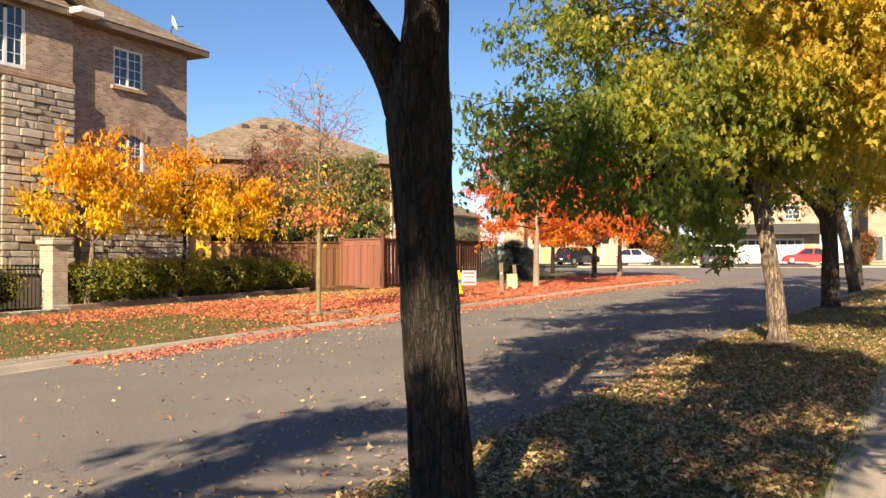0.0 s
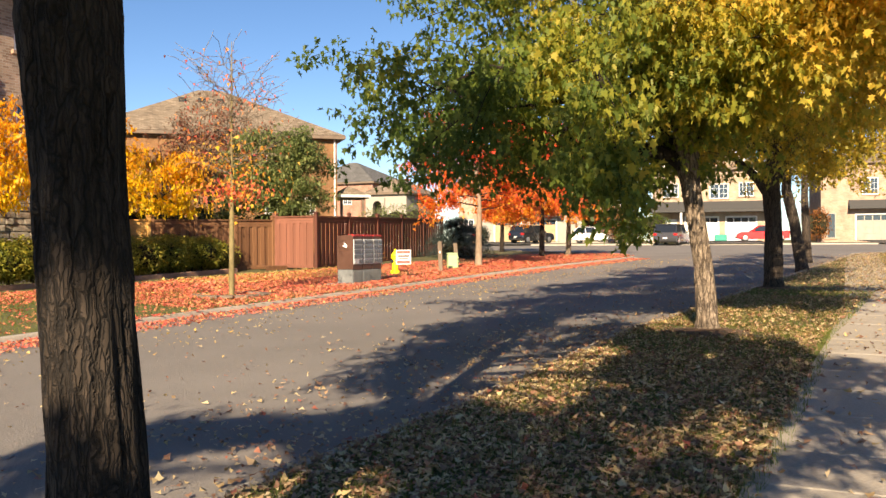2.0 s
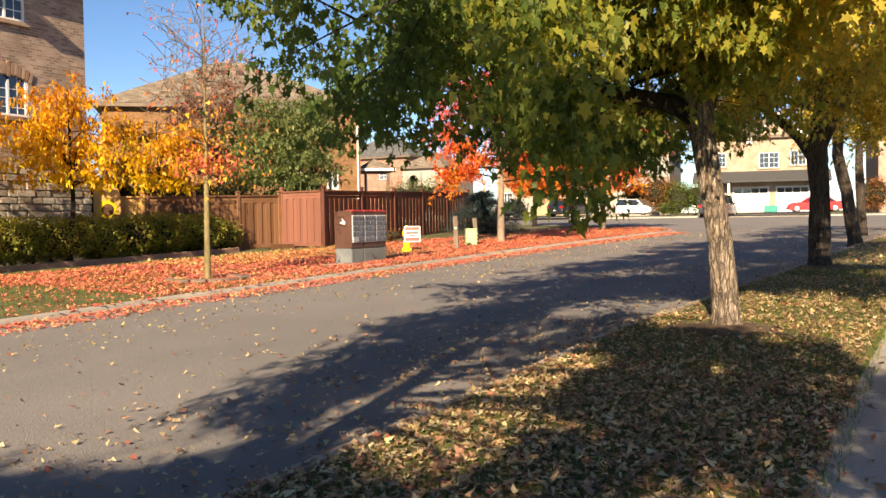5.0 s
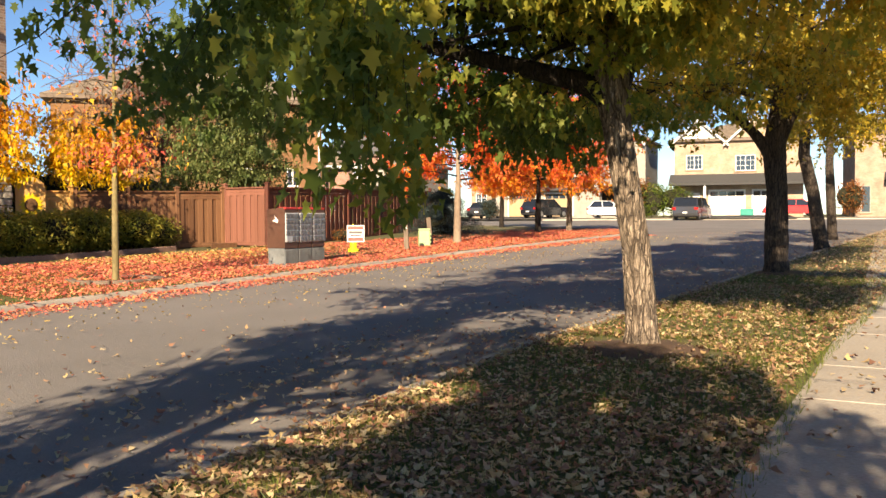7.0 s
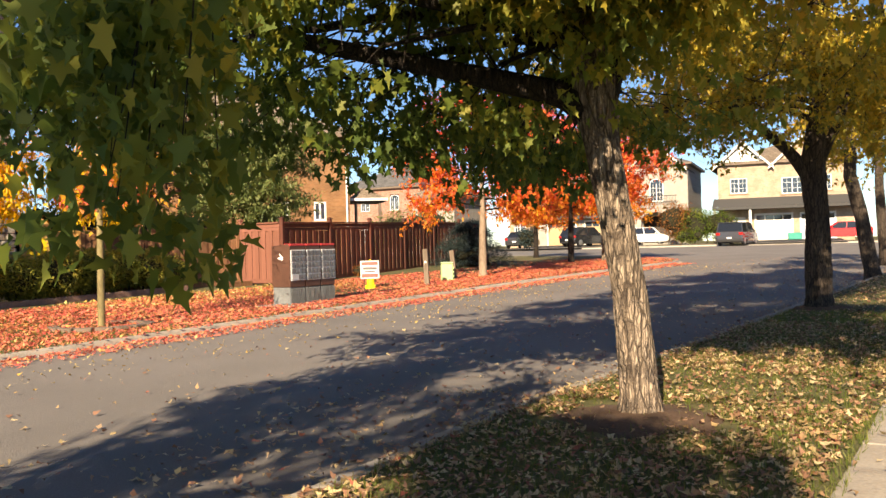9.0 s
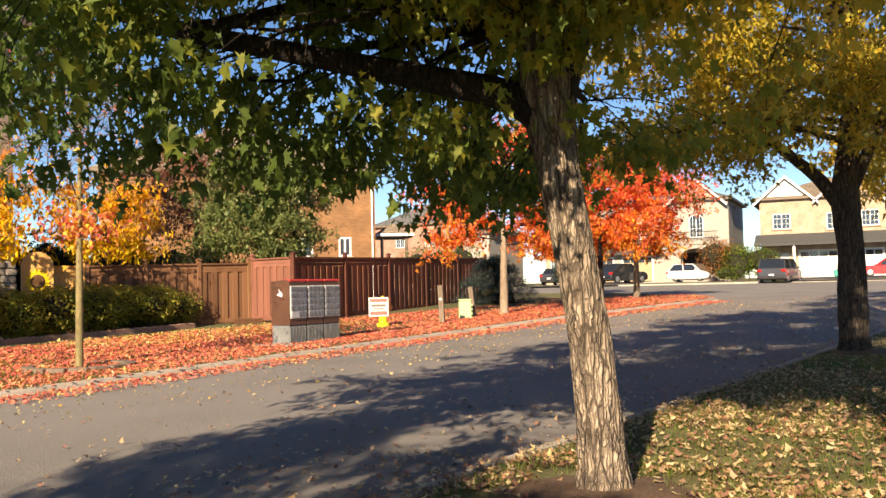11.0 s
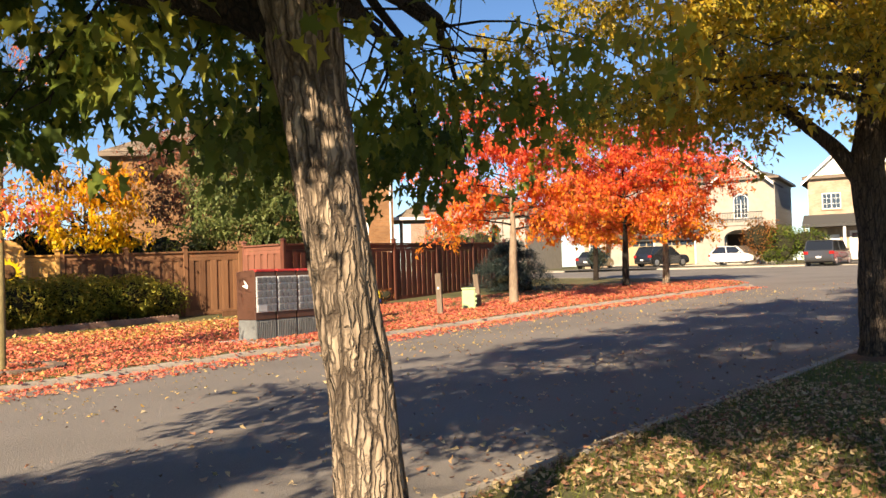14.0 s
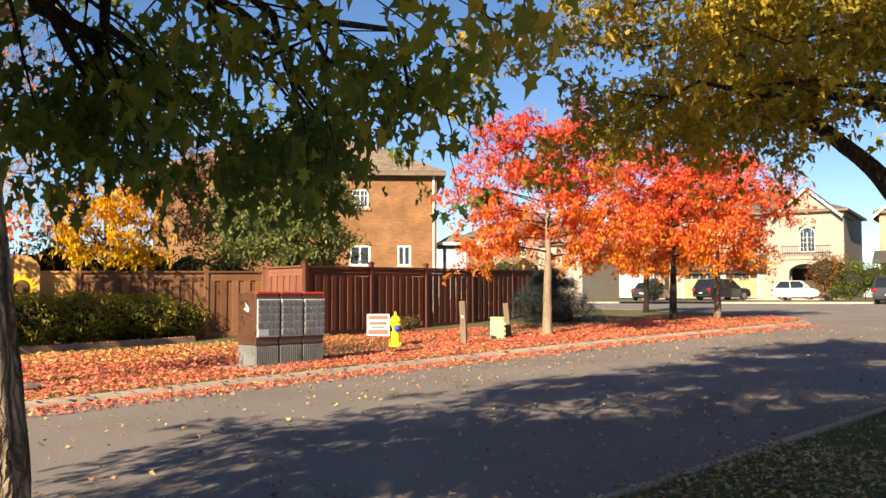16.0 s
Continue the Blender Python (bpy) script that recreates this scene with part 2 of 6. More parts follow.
def grid_wall(x0, x1, y0, y1, z0, z1, holes):
    """One connected wall slab facing -y, with its openings left free. holes: (x0, x1, z0, z1)."""
    xs_ = sorted({x0, x1, *[min(max(h[i], x0), x1) for h in holes for i in (0, 1)]})
    zs_ = sorted({z0, z1, *[min(max(h[i], z0), z1) for h in holes for i in (2, 3)]})
    nx, nz = len(xs_) - 1, len(zs_) - 1

    def full(i, j):
        if not (0 <= i < nx and 0 <= j < nz):
            return False
        cx, cz = (xs_[i] + xs_[i + 1]) / 2, (zs_[j] + zs_[j + 1]) / 2
        return not any(h[0] < cx < h[1] and h[2] < cz < h[3] for h in holes)
    m = Mesh()
    m.v = [(x, y, z) for y in (y0, y1) for z in zs_ for x in xs_]
    off = (nx + 1) * (nz + 1)

    def k(i, j, b):
        return b * off + j * (nx + 1) + i
    for i in range(nx):
        for j in range(nz):
            if not full(i, j):
                continue
            m.f.append((k(i, j, 0), k(i + 1, j, 0), k(i + 1, j + 1, 0), k(i, j + 1, 0)))
            m.f.append((k(i, j + 1, 1), k(i + 1, j + 1, 1), k(i + 1, j, 1), k(i, j, 1)))
            for di, dj, a, b in ((-1, 0, (i, j + 1), (i, j)), (1, 0, (i + 1, j), (i + 1, j + 1)), (0, -1, (i, j), (i + 1, j)), (0, 1, (i + 1, j + 1), (i, j + 1))):
                if not full(i + di, j + dj):
                    m.f.append((k(*b, 0), k(*a, 0), k(*a, 1), k(*b, 1)))
    return m


def thing(name, x, y, rz=0.0, label="", category="", group="", lift=0.1, z=None, kind=""):
    """The Empty at a thing's base."""
    e = new(name)
    e.empty_display_size = 0.2
    e.matrix_basis = pose(x, y, ground_z(x, y) + lift if z is None else z, 0, 0, rz)
    return tagged(e, label, category, group, kind)


def part(name, mesh, mat, parent=None, label="", smooth=False, bevel=0.0, uv=False, kind=""):
    ob = new(name, mesh if isinstance(mesh, bpy.types.Mesh) else mesh.data(name, mat, smooth, bevel, uv))
    ob.parent = parent
    if label:
        ob["label"] = label
    if kind:
        ob["kind"] = kind
    return ob


def scatter_mesh(name, pos, rot, size, shape, mat):
    """Many copies of one small flat outline in one mesh: pos (n,3), rot (n,3,3), size (n)."""
    shape = np.array(shape, float)
    n, k = len(pos), len(shape)
    fold = np.random.default_rng(n).uniform(0.35, 1.05, n)
    local = np.repeat(shape[None], n, 0)
    local[:, :, 1] *= fold[:, None]
    local[:, :, 2] += (1.05 - fold)[:, None] * np.abs(shape[None, :, 1]) * 0.9
    v = np.einsum("nij,nkj->nki", rot, local) * size[:, None, None] + pos[:, None, :]
    me = bpy.data.meshes.new(name)
    me.vertices.add(n * k)
    me.vertices.foreach_set("co", v.reshape(-1).astype(np.float32))
    me.loops.add(n * k)
    me.loops.foreach_set("vertex_index", np.arange(n * k, dtype=np.int32))
    me.polygons.add(n)
    me.polygons.foreach_set("loop_start", np.arange(0, n * k, k, dtype=np.int32))
    me.polygons.foreach_set("loop_total", np.full(n, k, dtype=np.int32))
    me.update(calc_edges=True)
    me.materials.append(mat)
    return me


def turns(rng, n, droop=0.5, flat=0.0):
    """Random leaf attitudes. flat 1: lying; droop: how far the tip hangs."""
    yaw = rng.uniform(0, 2 * math.pi, n)
    pitch = rng.normal(-droop, 0.55, n) * (1 - flat)
    roll = rng.normal(0, 0.6, n) * (1 - flat) + rng.normal(0, 0.3, n) * flat
    cy, sy, cp, sp, cr, sr = np.cos(yaw), np.sin(yaw), np.cos(pitch), np.sin(pitch), np.cos(roll), np.sin(roll)
    o, e = np.zeros(n), np.ones(n)
    rz = np.stack([cy, -sy, o, sy, cy, o, o, o, e], 1).reshape(n, 3, 3)
    ry = np.stack([cp, o, -sp, o, e, o, sp, o, cp], 1).reshape(n, 3, 3)
    rx = np.stack([e, o, o, o, cr, -sr, o, sr, cr], 1).reshape(n, 3, 3)
    return rz @ ry @ rx


LOBED = [(0, 0, 0), (0.22, 0.3, 0.03), (0.18, 0.5, 0.06), (0.45, 0.28, 0.02), (0.62, 0.34, 0.05), (0.66, 0.16, 0.0), (1.0, 0, -0.06),
         (0.66, -0.16, 0.0), (0.62, -0.34, 0.05), (0.45, -0.28, 0.02), (0.18, -0.5, 0.06), (0.22, -0.3, 0.03)]
SILVER = [(0, 0, 0), (0.15, 0.15, 0.02), (0.12, 0.42, 0.09), (0.35, 0.22, 0.02), (0.6, 0.4, 0.07), (0.64, 0.16, 0.0), (1.0, 0, -0.12),
          (0.64, -0.16, 0.0), (0.6, -0.4, 0.07), (0.35, -0.22, 0.02), (0.12, -0.42, 0.09), (0.15, -0.15, 0.02)]
OVAL = [(0, 0, 0), (0.35, 0.24, 0.05), (0.75, 0.17, 0.03), (1.0, 0, -0.05), (0.75, -0.17, 0.03), (0.35, -0.24, 0.05)]
STAR = [(0, 0, 0), (0.2, 0.42, 0.05), (0.5, 0.2, 0.0), (1.0, 0, -0.05), (0.5, -0.2, 0.0), (0.2, -0.42, 0.05)]
BLADE = [(0, -0.05, 0), (0, 0.05, 0), (1, 0, 0.1)]


def curve_points(a, b, sag, n, rnd, wob=0.06):
    a, b = Vector(a), Vector(b)
    out = []
    ln = (b - a).length
    for i in range(n + 1):
        t = i / n
        p = a.lerp(b, t)
        p.z += sag * ln * math.sin(math.pi * min(1.0, t * 0.75)) * (1 - 0.35 * t)
        if 0 < i:
            p += Vector((rnd.uniform(-1, 1), rnd.uniform(-1, 1), rnd.uniform(-1, 1))) * wob * ln * 0.5 * min(1, t * 2)
        out.append(p)
    return out


def smooth_line3(path, n=7):
    """(x, y, z, radius) rows, softened between the points."""
    p = [Vector(q) for q in path]
    p = [p[0] * 2 - p[1]] + p + [p[-1] * 2 - p[-2]]
    out = []
    for i in range(1, len(p) - 2):
        a, b, c, d = p[i - 1:i + 3]
        out += [0.5 * ((2 * b) + (c - a) * t + (2 * a - 5 * b + 4 * c - d) * t * t + (3 * b - a - 3 * c + d) * t ** 3) for t in [k / n for k in range(n)]]
    return out + [p[-2]]


def tree(name, x, y, label, bark, leaves, trunk, crown, n_limb=12, n_twig=7, per_twig=60, leaf=0.09, shape=LOBED, seed=1, category="tree", group="", keep=None,
         droop=0.6, twig_len=1.0, branch_bark=None, spread=0.16, lift=0.1, extra=(), boughs=(), sprays=(), twig_r=0.003, sides=20, limb_r=0.36, hang=0.35, fill=0.55):
    """trunk: [(x, y, z, radius)] from the base up; crown: centre and half sizes of the foliage; keep(x, y, z): where leaves may be."""
    rnd, rng = random.Random(seed), np.random.default_rng(seed)
    th = thing(name, x, y, 0, label, category, group, lift)
    tp = []
    for (a, b) in zip(trunk[:-1], trunk[1:]):
        steps = max(2, int(abs(b[2] - a[2]) / (0.045 if sides > 30 else 0.12)))
        for i in range(steps):
            t = i / steps
            tp.append([a[q] * (1 - t) + b[q] * t for q in range(4)])
    tp.append(list(trunk[-1]))
    mesh = Mesh().tube([p[:3] for p in tp], [p[3] for p in tp], sides, 0.09 if trunk[0][3] > 0.09 else 0.03, seed)
    part("trunk", mesh, bark, th, smooth=True)
    for path in boughs:
        bp_ = smooth_line3(path)
        part("limb", Mesh().tube([q[:3] for q in bp_], [q[3] for q in bp_], 18, 0.1, seed + len(path)), branch_bark or bark, th, smooth=True)
    (cx, cy, cz), (rx, ry, rz_) = crown
    centres = []
    twigs = Mesh()
    tops = [p for p in tp if p[2] > trunk[-1][2] * fill]
    targets = list(extra)
    for i in range(n_limb):
        a = 2 * math.pi * (i * 0.618) + rnd.uniform(-0.3, 0.3)
        u = -0.75 + 1.65 * (i + 0.5) / n_limb
        r = math.sqrt(max(0.05, 1 - u * u)) * rnd.uniform(0.5, 0.85)
        targets.append((cx + rx * r * math.cos(a), cy + ry * r * math.sin(a), cz + rz_ * u * 0.85))
    for tx, ty, tz in targets:
        cand = [p for p in tops if p[2] < tz + 0.4] or tops[:1]
        s = rnd.choice(cand[-max(1, len(cand) // 2):]) if cand else tops[0]
        pts = curve_points(s[:3], (tx, ty, tz), 0.1, 7, rnd)
        r0 = s[3] * limb_r * rnd.uniform(0.8, 1.15)
        part("limb", Mesh().tube(pts, [max(0.006, r0 * (1 - 0.85 * q / 7)) for q in range(8)], 8, 0.04, rnd.random()), branch_bark or bark, th, smooth=True)
        for k in range(n_twig):
            b0 = pts[rnd.randint(3, 7)]
            d = Vector((rnd.gauss(0, 1), rnd.gauss(0, 1), rnd.gauss(-0.05, 0.6))).normalized()
            out = Vector((b0.x - cx, b0.y - cy, 0))
            if out.length > 0.1:
                d = (d + out.normalized() * 0.5).normalized()
            ln = twig_len * rnd.uniform(0.5, 1.2)
            e = b0 + d * ln
            e.z -= ln * hang * rnd.uniform(0.4, 1.3)
            tpnts = curve_points(b0, e, 0.12, 4, rnd, 0.08)
            if keep and not keep(e.x + x, e.y + y, e.z):
                continue
            twigs.tube(tpnts, [max(twig_r, r0 * 0.2 * (1 - 0.8 * q / 4)) for q in range(5)], 4)
            centres.append([tuple(q) for q in tpnts])
    for a, b, count in sprays:
        for k in range(count):
            j = Vector((rnd.gauss(0, 0.2), rnd.gauss(0, 0.2), rnd.gauss(0, 0.15)))
            q = curve_points(a, Vector(b) + j, 0.12, 4, rnd, 0.05)
            twigs.tube(q, [0.007 * (1 - 0.2 * i) for i in range(5)], 4)
            centres.append([tuple(w) for w in q])
    part("fine_branching", twigs, branch_bark or bark, th, kind="stuff")
    c = np.array(centres)
    if per_twig:
        in_tuft = min(per_twig, 9)
        tufts = max(1, per_twig // in_tuft)
        m = len(c) * tufts
        idx = np.repeat(np.arange(len(c)), tufts)
        t = rng.uniform(0.2, 1.05, m) * 4
        i0 = np.minimum(t.astype(int), 3)
        fr = (t - i0)[:, None]
        p = c[idx, i0] * (1 - fr) + c[idx, i0 + 1] * fr + rng.normal(0, spread, (m, 3)) * twig_len * [1, 1, 0.7]
        p[:, 2] -= np.abs(rng.normal(0, spread * 0.6, m))
        if keep:
            p = p[np.array([keep(a + x, b + y, d) for a, b, d in p], bool)]
        p = np.repeat(p, in_tuft, 0) + rng.normal(0, 1, (len(p) * in_tuft, 3)) * leaf * np.array([0.6, 0.6, 0.5])
        s = rng.uniform(0.65, 1.3, len(p)) * leaf
        part("crown", scatter_mesh("crown", p, turns(rng, len(p), droop), s, shape, leaves), None, th)
    return th


# ---- ground, street, kerbs ----
def smooth_line(pts, step=0.8):
    """A soft line through the points (Catmull-Rom)."""
    p = [Vector((*q, 0)) for q in pts]
    p = [p[0] * 2 - p[1]] + p + [p[-1] * 2 - p[-2]]
    out = []
    for i in range(1, len(p) - 2):
        n = max(2, int((p[i + 1] - p[i]).length / step))
        for k in range(n):
            t = k / n
            a, b, c, d = p[i - 1:i + 3]
            out.append(0.5 * ((2 * b) + (c - a) * t + (2 * a - 5 * b + 4 * c - d) * t * t + (3 * b - a - 3 * c + d) * t ** 3))
    return out + [p[-2]]


LEFT = smooth_line([(-14.4, -30.0), (-11.8, -5.0), (-10.49, 8.11), (-9.73, 15.25), (-8.8, 21.38), (-8.01, 26.65), (-7.18, 31.44), (-5.95, 36.86), (-4.53, 42.7), (-3.75, 46.4),
                    (-4.1, 49.5), (-6.5, 53.5), (-11, 58), (-18, 62), (-30, 65), (-60, 68)])
RIGHT = smooth_line([(-6.3, -30), (-3.9, -5), (-2.5, 5), (-1.85, 8.5), (-1.4, 11.4), (-0.95, 14.6), (-0.42, 17), (1.42, 26), (3.3, 35),
                     (5.2, 44), (6.5, 50), (8.2, 53.8), (11.5, 56.5), (17, 58), (40, 60), (70, 62)])
FAR = smooth_line([(-70, 84), (-30, 81.5), (-10, 80.5), (10, 80.5), (40, 82), (70, 84)])


def strip(a, b, lift, z_at=None):
    """A surface between two lines of equally many points."""
    m = Mesh()
    v = [(p.x, p.y, ground_z(p.x, p.y) + lift) for q in zip(a, b) for p in q]
    return m.add(v, [(2 * i, 2 * i + 1, 2 * i + 3, 2 * i + 2) for i in range(len(a) - 1)])


g = Mesh()
xs = [-2500, -600, -200, -90, -45, -25, -12, 0, 12, 25, 45, 90, 200, 600, 2500]
ys = [-2500, -600, -150, -60, -30, -10, 10, 30, 50, 70, 90, 110, 150, 300, 800, 2500]
g.add([(a, b, ground_z(a, b) - 0.06) for b in ys for a in xs],
      [(j * len(xs) + i, j * len(xs) + i + 1, (j + 1) * len(xs) + i + 1, (j + 1) * len(xs) + i) for j in range(len(ys) - 1) for i in range(len(xs) - 1)])
tagged(part("ground", g, FAR_GROUND), "dry grassy ground reaching to the horizon", "ground", kind="structure")

road = Mesh()


def x_on(line, y):
    """Where a street edge crosses the given y (south of the junction)."""
    for p, q in zip(line, line[1:]):
        if p.y <= y <= q.y:
            return p.x + (q.x - p.x) * (y - p.y) / (q.y - p.y)


row_y = [-29.5 + 75.0 * i / 90 for i in range(91)]
for b in row_y:
    xl, xr = x_on(LEFT, b), x_on(RIGHT, b)
    road.v += [(xl + (xr - xl) * i / 10, b, ground_z(xl + (xr - xl) * i / 10, b)) for i in range(11)]
road.f = [(j * 11 + i, j * 11 + i + 1, (j + 1) * 11 + i + 1, (j + 1) * 11 + i) for j in range(90) for i in range(10)]
tip_y = row_y[-1]
poly = [(x_on(LEFT, tip_y), tip_y)] + [(p.x, p.y) for p in LEFT if p.y > tip_y] + [(p.x, p.y) for p in FAR] + [(p.x, p.y) for p in RIGHT[::-1] if p.y > tip_y] + [(x_on(RIGHT, tip_y), tip_y)]
road.add([(a, b, ground_z(a, b)) for a, b in poly], [tuple(range(len(poly)))[::-1]])
tagged(part("road", road, ASPHALT), "grey worn asphalt street with scattered fallen leaves", "road", kind="structure")


def kerb(name, line, side, label):
    """A low concrete kerb with a gutter pan; side +1: the lawn lies to the right of the line's way."""
    prof = [(-0.16, -0.04), (-0.16, 0.006), (0.0, 0.002), (0.03, 0.08), (0.05, 0.108), (0.15, 0.112), (0.15, -0.04)]
    m = Mesh()
    n = len(prof)
    for i, p in enumerate(line):
        d = (line[min(i + 1, len(line) - 1)] - line[max(i - 1, 0)]).normalized()
        r = Vector((d.y, -d.x, 0)) * side
        for o, h in prof:
            q = p + r * o
            m.v.append((q.x, q.y, ground_z(q.x, q.y) + h))
    for i in range(len(line) - 1):
        for j in range(n - 1):
            f = (i * n + j, i * n + j + 1, (i + 1) * n + j + 1, (i + 1) * n + j)
            m.f.append(f if side > 0 else f[::-1])
    return tagged(part(name, m, KERB), label, "kerb", kind="structure")


kerb("kerb_west", LEFT, -1, "pale concrete kerb strewn with red leaves")
kerb("kerb_east", RIGHT, 1, "low weathered concrete kerb beside the leafy verge")
kerb("kerb_north", FAR, -1, "pale concrete kerb across the junction")


def offset(line, d):
    out = []
    for i, p in enumerate(line):
        t = (line[min(i + 1, len(line) - 1)] - line[max(i - 1, 0)]).normalized()
        out.append(p + Vector((t.y, -t.x, 0)) * d)
    return out


def lawn_rise(x, y):
    """The west lawn rises a little towards the fences and houses."""
    return 0.1 + 0.16 * max(0.0, min(1.0, (-10.5 - x) / 4.0))


lw = Mesh()
rows_ = [offset(LEFT, -d) for d in (0.18, 1.5, 3.0)]
n_l = len(LEFT)
for row in range(9):
    for i, p in enumerate(LEFT):
        if row < 3:
            q = rows_[row][i]
        else:
            q = rows_[2][i].lerp(Vector((-45 - 0.2 * i, p.y * 0.9 if p.y < 50 else 50, 0)), (row - 2) / 6)
        lw.v.append((q.x, q.y, ground_z(q.x, q.y) + (lawn_rise(q.x, q.y) if p.y < 51 else 0.1)))
lw.f = [(r * n_l + i, r * n_l + i + 1, (r + 1) * n_l + i + 1, (r + 1) * n_l + i) for r in range(8) for i in range(n_l - 1)]
tagged(part("lawn_west", lw, LAWN), "patchy lawn under a carpet of red leaves", "lawn", kind="structure")
lr = strip(offset(RIGHT, 0.18), [Vector((75, min(p.y, 50) * 0.9, 0)) for p in RIGHT], 0.1)
tagged(part("verge_east", lr, LAWN), "worn grass verge under fallen leaves", "verge", kind="structure")
lf = strip(offset(FAR, -0.18), offset(FAR, -90), 0.1)
tagged(part("lawn_north", lf, LAWN), "front lawns of the far houses", "lawn", kind="structure")

# ---- sidewalk ----
walk_line = smooth_line([(-3.9, -30), (-1.15, -5), (0.22, 5.2), (0.62, 7.9), (1.0, 10.3), (1.42, 12.7), (1.95, 16), (2.95, 23.2), (4.4, 35), (5.95, 47), (6.9, 52.5)], 1.5)
JOINT = material("sandy_joint", (0.1, 0.085, 0.07), (0.16, 0.14, 0.11), 3, 40, 1.0, 0.4)
bed = tagged(part("pavement", strip(walk_line, offset(walk_line, 1.3), 0.085), JOINT), "pale concrete sidewalk slabs with drifts of leaves", "sidewalk", kind="structure")
edge_r = offset(walk_line, 1.3)
for i in range(len(walk_line) - 1):
    c = [walk_line[i], walk_line[i + 1], edge_r[i + 1], edge_r[i]]
    mid = sum(c, Vector()) / 4
    q = [mid + (p - mid) * 0.985 for p in c]
    v = [(p.x, p.y, ground_z(p.x, p.y) + h) for h in (0.05, 0.108) for p in q]
    part("slab", Mesh().add(v, [(0, 1, 2, 3), (7, 6, 5, 4), (0, 4, 5, 1), (1, 5, 6, 2), (2, 6, 7, 3), (3, 7, 4, 0)]), CONCRETE, bed, bevel=0.008)

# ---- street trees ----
# gold towards the top: turning leaves, plus the crown's sunlit top put into colour
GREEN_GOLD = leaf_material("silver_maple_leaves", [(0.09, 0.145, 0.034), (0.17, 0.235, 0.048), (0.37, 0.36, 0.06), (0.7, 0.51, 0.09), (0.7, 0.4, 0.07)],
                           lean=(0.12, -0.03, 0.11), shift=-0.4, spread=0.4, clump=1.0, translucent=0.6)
GOLD = leaf_material("golden_maple_leaves", [(0.09, 0.11, 0.025), (0.24, 0.23, 0.04), (0.46, 0.36, 0.05), (0.62, 0.42, 0.055), (0.46, 0.25, 0.04)], spread=0.6, shift=0.02)
DARK_GREEN = leaf_material("dark_maple_leaves", [(0.025, 0.04, 0.012), (0.07, 0.1, 0.02), (0.3, 0.27, 0.05)], spread=0.6)


def clear_of_walk(x, y, z):
    """No leaves at head height over the walk, low fringes over the street."""
    side = x - 0.17 * y
    if -1.5 < x < -0.1 and 12.6 < y < 14.45 and 2.3 < z < 2.78:        # the low limb shows between the leaves
        return False
    if (x - 0.45) ** 2 + (y - 14.05) ** 2 < 0.16 and z < 3.6:        # shoots on the trunk
        return z > 2.4
    if y < 14.8 and x < -0.6 and noise.noise(Vector((x * 0.95 + 7.0, y * 0.95, z * 1.2))) > (0.1 if z > 4.4 else 0.36):        # open sky between the boughs
        return False
    for a, b, c, r in ((-0.9, 17.2, 3.15, 0.95), (-2.8, 17.0, 3.1, 0.8), (-0.95, 15.7, 2.75, 0.6), (0.2, 15.9, 2.75, 0.65)):
        if (x - a) ** 2 + (y - b) ** 2 + 2.2 * (z - c) ** 2 < r * r * (1 + 0.5 * noise.noise(Vector((x * 3, y * 3, z * 3)))):
            return False
    if y < 13.2:
        return z > 2.55 or (side < -2.6 and z > 1.9) or ((x + 0.58) ** 2 + (y - 10.1) ** 2 < 0.16 and z > 1.25)
    if y > 14.8 and x < 2.2 and z < 4.2:        # open gaps between the hanging clumps
        gap = noise.noise(Vector((x * 1.15, y * 1.15, z * 1.5))) + 0.14 * math.sin(x * 191.7 + y * 137.3 + z * 153.1)
        if gap > (0.0 if x < -0.4 and z < 3.0 else -0.25):
            return False
    return z > 1.8 + 0.5 * max(0.0, side + 1.4)


GLADES = [(-2.95, 5.4, 0.75, 2.6), (-1.4, 10.2, 0.5, 1.1), (-2.15, 10.6, 0.3, 0.9), (-1.1, 12.3, 0.4, 1.3), (-3.4, 9.3, 1.0, 0.6), (-1.7, 6.6, 0.4, 0.5), (-5.2, 9.5, 1.0, 1.2), (0.6, 15.8, 2.0, 1.2), (1.9, 14.3, 0.8, 2.0)]


def sunlit_gaps(x, y, z):
    """Gaps in the crowns, through which the low sun reaches the open patches of street and verge."""
    run = z / math.tan(SUN_EL)
    gx, gy = x - run * math.sin(SUN_AZ), y + run * math.cos(SUN_AZ)
    ragged = 0.35 * noise.noise(Vector((gx * 1.7, gy * 0.9, 3.1)))
    return all(((gx - a) / c) ** 2 + ((gy - b) / d) ** 2 > 1 + ragged for a, b, c, d in GLADES)


def near_crown(x, y, z):
    """The near maple's crown starts above the walker's view; a small shoot hangs beside its fork."""
    if (x + 1.22) ** 2 + (y - 4.05) ** 2 < 0.05:
        return z > 2.6
    if x > -1.2 and z - math.tan(SUN_EL) * (10.5 - y) > 2.7:        # its low top lets the sun onto the next tree
        return False
    return sunlit_gaps(x, y, z) and z > 1.8 + 0.33 * max(y, 1.5) and not (-1.7 < x < -0.25 and y > 2.4 and z < 4.9)


